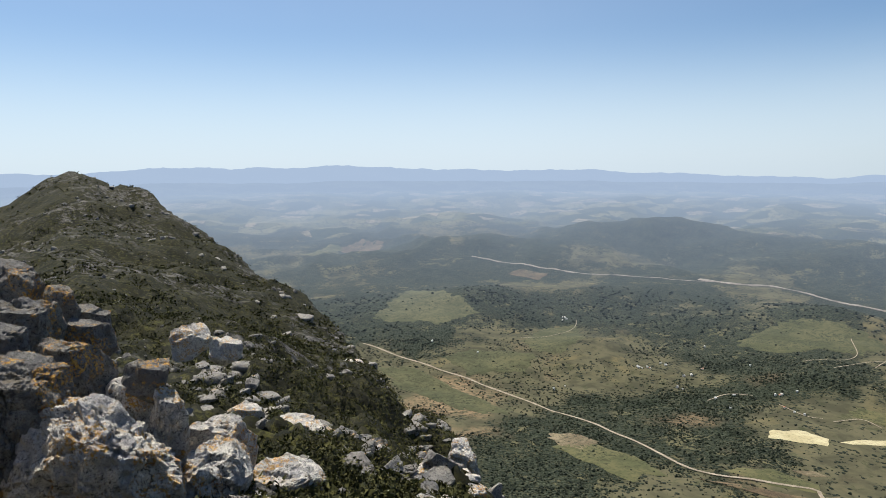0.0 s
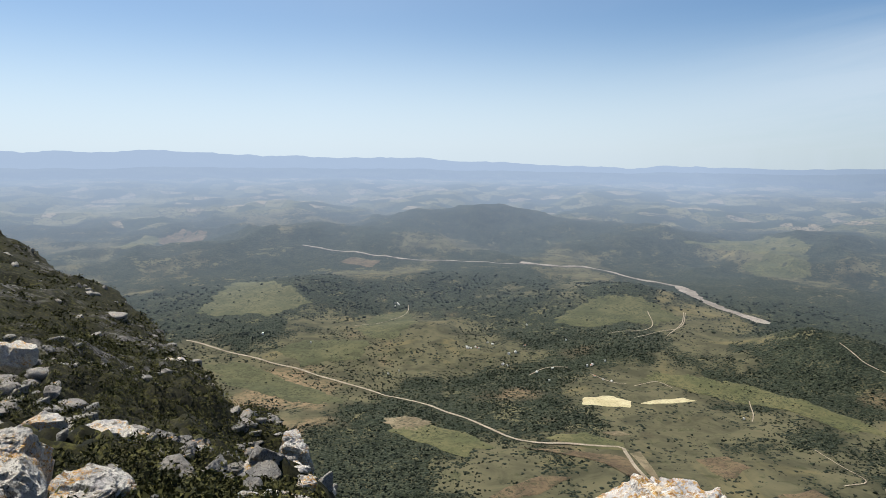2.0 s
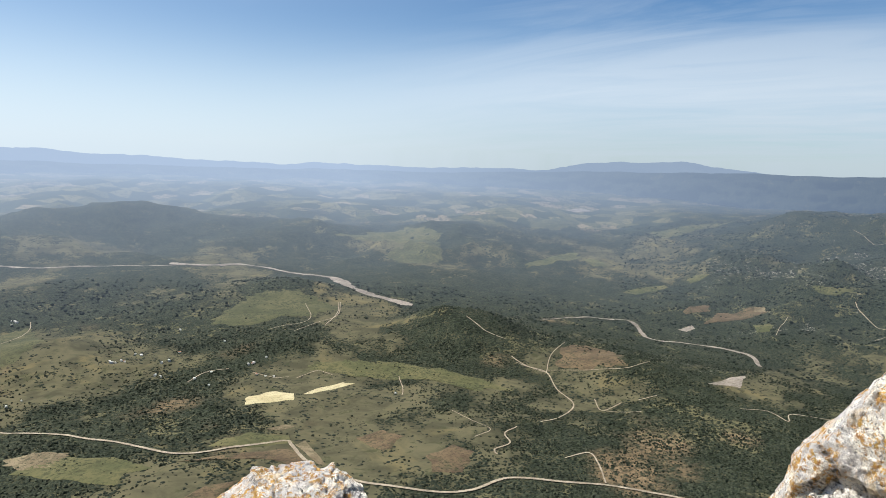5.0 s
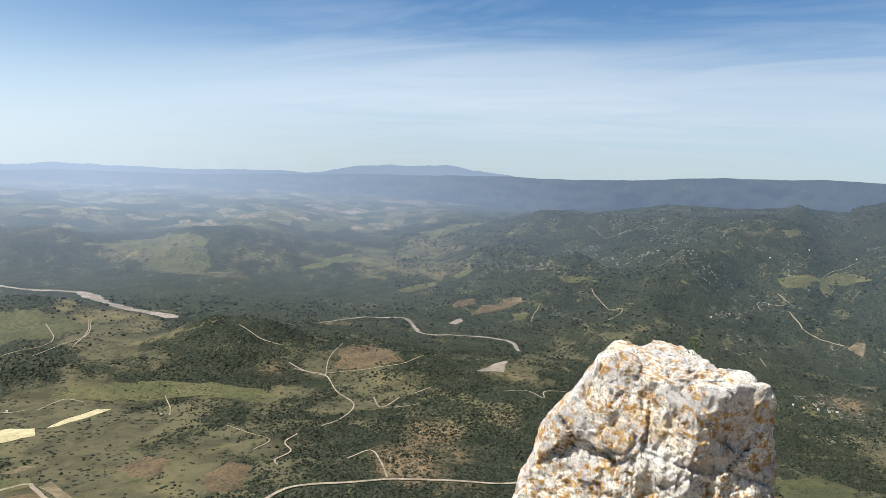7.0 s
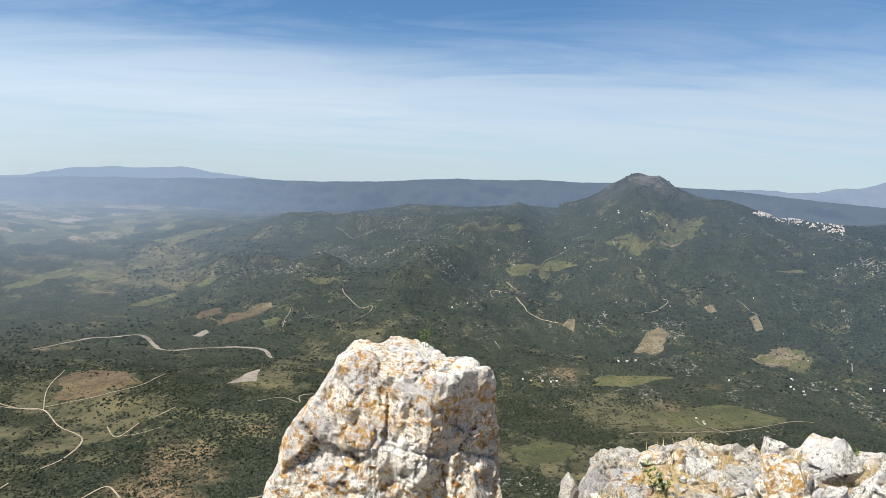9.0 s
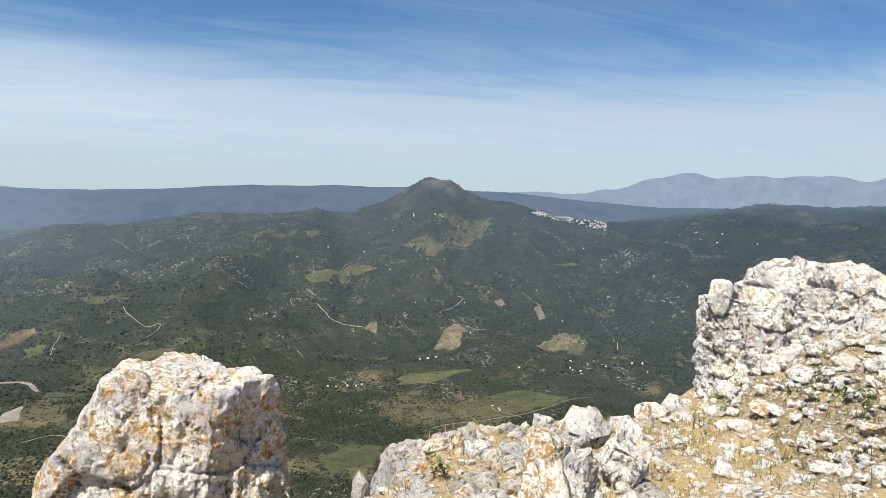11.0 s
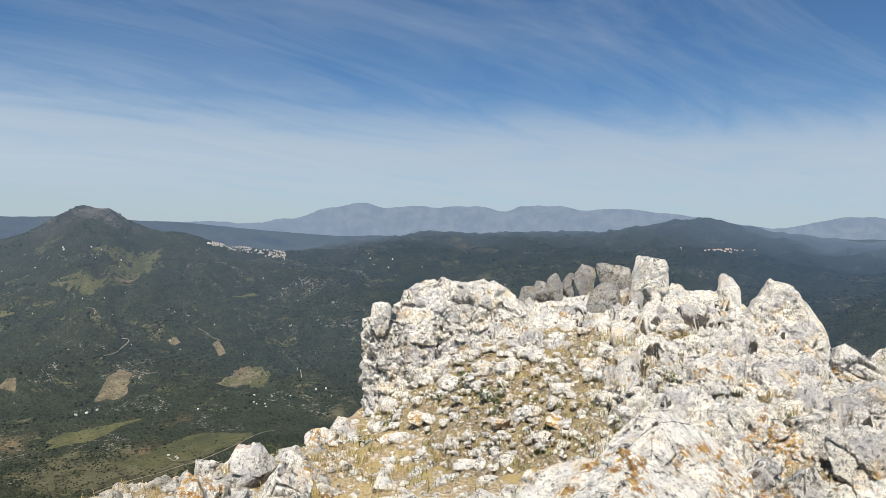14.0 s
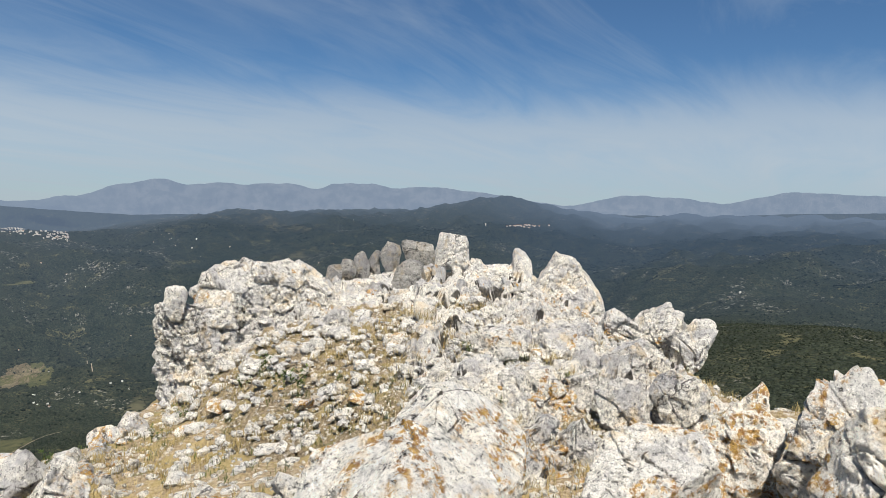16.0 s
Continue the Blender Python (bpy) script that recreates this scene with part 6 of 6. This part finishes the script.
for k in range(420):
    b, r = rnd.uniform(101, 178), rnd.uniform(2.8, 9.5)
    if b > 160 and r > 7.5 or b < 122 and r > 6.6:
        continue
    s = 0.07 + 0.25 * rnd.random() ** 2.4
    ob = part("stone", shapes[k % 14], rubble)
    ob.matrix_world = Matrix.Translation(Vector(near_ground(b, r)) + Vector((0, 0, s * 0.12))) @ pose(0, 0, 0, rnd.uniform(-25, 25), rnd.uniform(-25, 25), rnd.uniform(0, 360)) @ Matrix.Diagonal((s, s * rnd.uniform(0.7, 1.2), s * rnd.uniform(0.6, 1.0), 1))


def pebble_source(seed, level=1):
    v, f = ball(level)
    rr = np.random.default_rng(seed)
    p = v.copy()
    for k in range(9):
        n = rr.normal(0, 1, 3)
        n /= np.linalg.norm(n)
        p = p - np.maximum(p @ n - rr.uniform(0.5, 0.85), 0)[:, None] * n
    return p, f


rng = np.random.default_rng(33)
for k in range(6):
    n = 80
    pb, pr = rng.uniform(124, 176, n), rng.uniform(4.5, 12.0, n)
    s = 0.03 + 0.14 * rng.uniform(0, 1, n) ** 2.0
    ok = ~((pb > 160) & (pr > 7.5)) & ~((pb < 143) & (pr < 9.0) & (rng.uniform(0, 1, n) < 0.93))
    rs = rock_mesh("broken_rock", (2.0, 1.8, 1.5), 340 + k, 3, chips=14, blocky=0.8, deep=(0.55, 0.95), rough=0.6)
    vs = np.array([v.co[:] for v in rs.vertices])
    fs = np.array([q.vertices[:] for q in rs.polygons])
    many("broken_rock", "broken pale limestone covering the crest", "rubble", (vs, fs), drape_top(pb[ok], pr[ok], 0.01), s[ok, None] * rng.uniform(0.7, 1.3, (int(ok.sum()), 3)), rng.uniform(0, 6.28, int(ok.sum())), STONE, True)
for k in range(4):
    n = 70
    pb, pr = rng.uniform(95, 124, n), rng.uniform(5.2, 8.6, n)
    s = 0.025 + 0.10 * rng.uniform(0, 1, n) ** 2.0
    rs = rock_mesh("brink_rock", (2.0, 1.8, 1.6), 370 + k, 3, chips=14, blocky=0.85, deep=(0.5, 0.9), rough=0.9)
    vs = np.array([v.co[:] for v in rs.vertices])
    fs = np.array([q.vertices[:] for q in rs.polygons])
    ok = drape(pb, pr, 0.0)[:, 2] > -2.2
    many("brink_rock", "broken grey limestone at the brink of the summit", "rubble", (vs, fs), drape(pb[ok], pr[ok], 0.02), s[ok, None] * rng.uniform(0.7, 1.3, (int(ok.sum()), 3)), rng.uniform(0, 6.28, int(ok.sum())), WEATHERED_STONE, True)
for k in range(4):
    n = 1700
    pb, pr = rng.uniform(98, 180, n), 2.4 + 8.5 * rng.uniform(0, 1, n) ** 0.9
    s = 0.012 + 0.075 * rng.uniform(0, 1, n) ** 3
    many("gravel", "small pale limestone gravel on the summit", "gravel", pebble_source(400 + k), drape_top(pb, pr, 0.004),
         s[:, None] * rng.uniform(0.7, 1.3, (n, 3)) * (1, 1, 0.75), rng.uniform(0, 6.28, n), STONE)
for k in range(4):
    n = 1400
    pb, pr = rng.uniform(-44, 9, n), np.exp(rng.uniform(math.log(6.5), math.log(280), n))
    lumps = fbm(np.stack([pr * np.sin(np.radians(pb)) / 14, pr * np.cos(np.radians(pb)) / 14, 0 * pb], 1), 3, 99)
    ok = (home(pb, pr) > land(pb, pr)) & (lumps + rng.normal(0, 0.22, n) > 0.0)
    pb, pr = pb[ok], pr[ok]
    s = (0.06 + 0.40 * rng.uniform(0, 1, len(pb)) ** 3) * (0.7 + pr / 160)
    many("slope_rocks", "grey limestone rocks breaking through the scrub", "rocks", pebble_source(450 + k, 2), drape(pb, pr, 0.0),
         s[:, None] * rng.uniform(0.7, 1.3, (len(pb), 3)) * (1, 1, 0.8), rng.uniform(0, 6.28, len(pb)), SLOPE_STONE)


def tufts(name, label, centres, blades, height, spread, material, seed):
    rr = np.random.default_rng(seed)
    n = len(centres) * blades
    base = np.repeat(centres, blades, 0) + np.c_[rr.normal(0, spread, n), rr.normal(0, spread, n), np.zeros(n)]
    hgt = height * rr.uniform(0.4, 1.2, n)
    out = rr.uniform(0, 6.28, n)
    lean = hgt * rr.uniform(0.15, 0.9, n)
    side = np.stack([-np.sin(out), np.cos(out), 0 * out], 1) * (0.0022 + 0.06 * height * 0.1)
    way = np.stack([np.cos(out), np.sin(out), 0 * out], 1)
    up = np.array((0, 0, 1.0))
    a, b = base - side, base + side
    m = base + way * (lean * 0.35)[:, None] + up * (hgt * 0.6)[:, None]
    c, d = m - side * 0.7, m + side * 0.7
    e = base + way * lean[:, None] + up * hgt[:, None]
    verts = np.stack([a, b, c, d, e], 1).reshape(-1, 3)
    f = (np.array(((0, 1, 3), (0, 3, 2), (2, 3, 4)))[None] + (np.arange(n) * 5)[:, None, None]).reshape(-1, 3)
    return tagged(new(name, mesh_from(name, verts, f, material)), label, "grass", "", "stuff")


def spots(n, b0, b1, r0, r1, seed, mask=0.0):
    rr = np.random.default_rng(seed)
    b, r = rr.uniform(b0, b1, n), rr.uniform(r0, r1, n)
    p = drape_top(b, r, 0.0)
    ok = fbm(p * (0.9, 0.9, 0) + 2, 3, seed) > mask
    return p[ok]


tufts("dry_grass", "dry straw-coloured grass tufts among the rubble", spots(2600, 100, 176, 3.0, 10.5, 71, -0.15), 14, 0.09, 0.05, DRY_GRASS, 72)
tufts("green_grass", "short green grass between the rocks", spots(600, 100, 178, 3.5, 10.0, 73, 0.1), 14, 0.09, 0.05, GREEN_GRASS, 74)


def plant(x, y, z, height, seed):
    """A small leafy weed: a stem or two with rows of narrow leaves."""
    rr = random.Random(seed)
    top = tagged(new("weed"), "small green leafy weed growing between rocks", "weed", "weeds of the summit")
    top.location = (x, y, z)
    stems, leaves, sf, lf = [], [], [], []
    for s in range(5):
        ox, oy, lx, ly = rr.gauss(0, height * 0.15), rr.gauss(0, height * 0.15), rr.gauss(0, height * 0.3), rr.gauss(0, height * 0.3)
        hh = height * rr.uniform(0.6, 1.1)
        i = len(stems)
        stems += [(ox - 0.004, oy, -0.05), (ox + 0.004, oy, -0.05), (ox + lx, oy + ly, hh), (ox, oy + 0.004, -0.05)]
        sf += [(i, i + 1, i + 2), (i + 1, i + 3, i + 2), (i + 3, i, i + 2)]
        for k in range(16):
            u = rr.uniform(0.15, 1.0)
            a, ln = rr.uniform(0, 6.28), height * rr.uniform(0.12, 0.24)
            cx, cy, cz = ox + lx * u, oy + ly * u, hh * u
            dx, dy, dz = math.cos(a) * ln, math.sin(a) * ln, ln * rr.uniform(0.1, 0.9)
            wx, wy = -math.sin(a) * ln * 0.22, math.cos(a) * ln * 0.22
            j = len(leaves)
            leaves += [(cx, cy, cz), (cx + dx * 0.5 + wx, cy + dy * 0.5 + wy, cz + dz * 0.5), (cx + dx, cy + dy, cz + dz), (cx + dx * 0.5 - wx, cy + dy * 0.5 - wy, cz + dz * 0.5)]
            lf += [(j, j + 1, j + 2), (j, j + 2, j + 3)]
    part("stem", mesh_from("stem", stems, sf, GREEN_GRASS), top)
    part("leaves", mesh_from("leaves", leaves, lf, WEED), top)


for k, (b, r, hh) in enumerate([(136, 8.0, 0.28), (134.5, 8.3, 0.22), (104, 5.6, 0.22), (118, 8.2, 0.16), (127, 9.2, 0.2), (96, 5.5, 0.2), (133, 3.6, 0.14), (150, 8.2, 0.15), (170, 4.8, 0.15), (125, 8.6, 0.18), (127.2, 4.4, 0.17), (126.2, 4.5, 0.15), (128.4, 4.45, 0.14), (133.0, 8.9, 0.24), (131.5, 8.8, 0.18), (162, 8.4, 0.18), (163.5, 8.2, 0.16)]):
    px, py, pz = near_ground(b, r)
    plant(px, py, pz, hh, 500 + k)
plant(5.93, 0.53, 0.16, 0.13, 540)
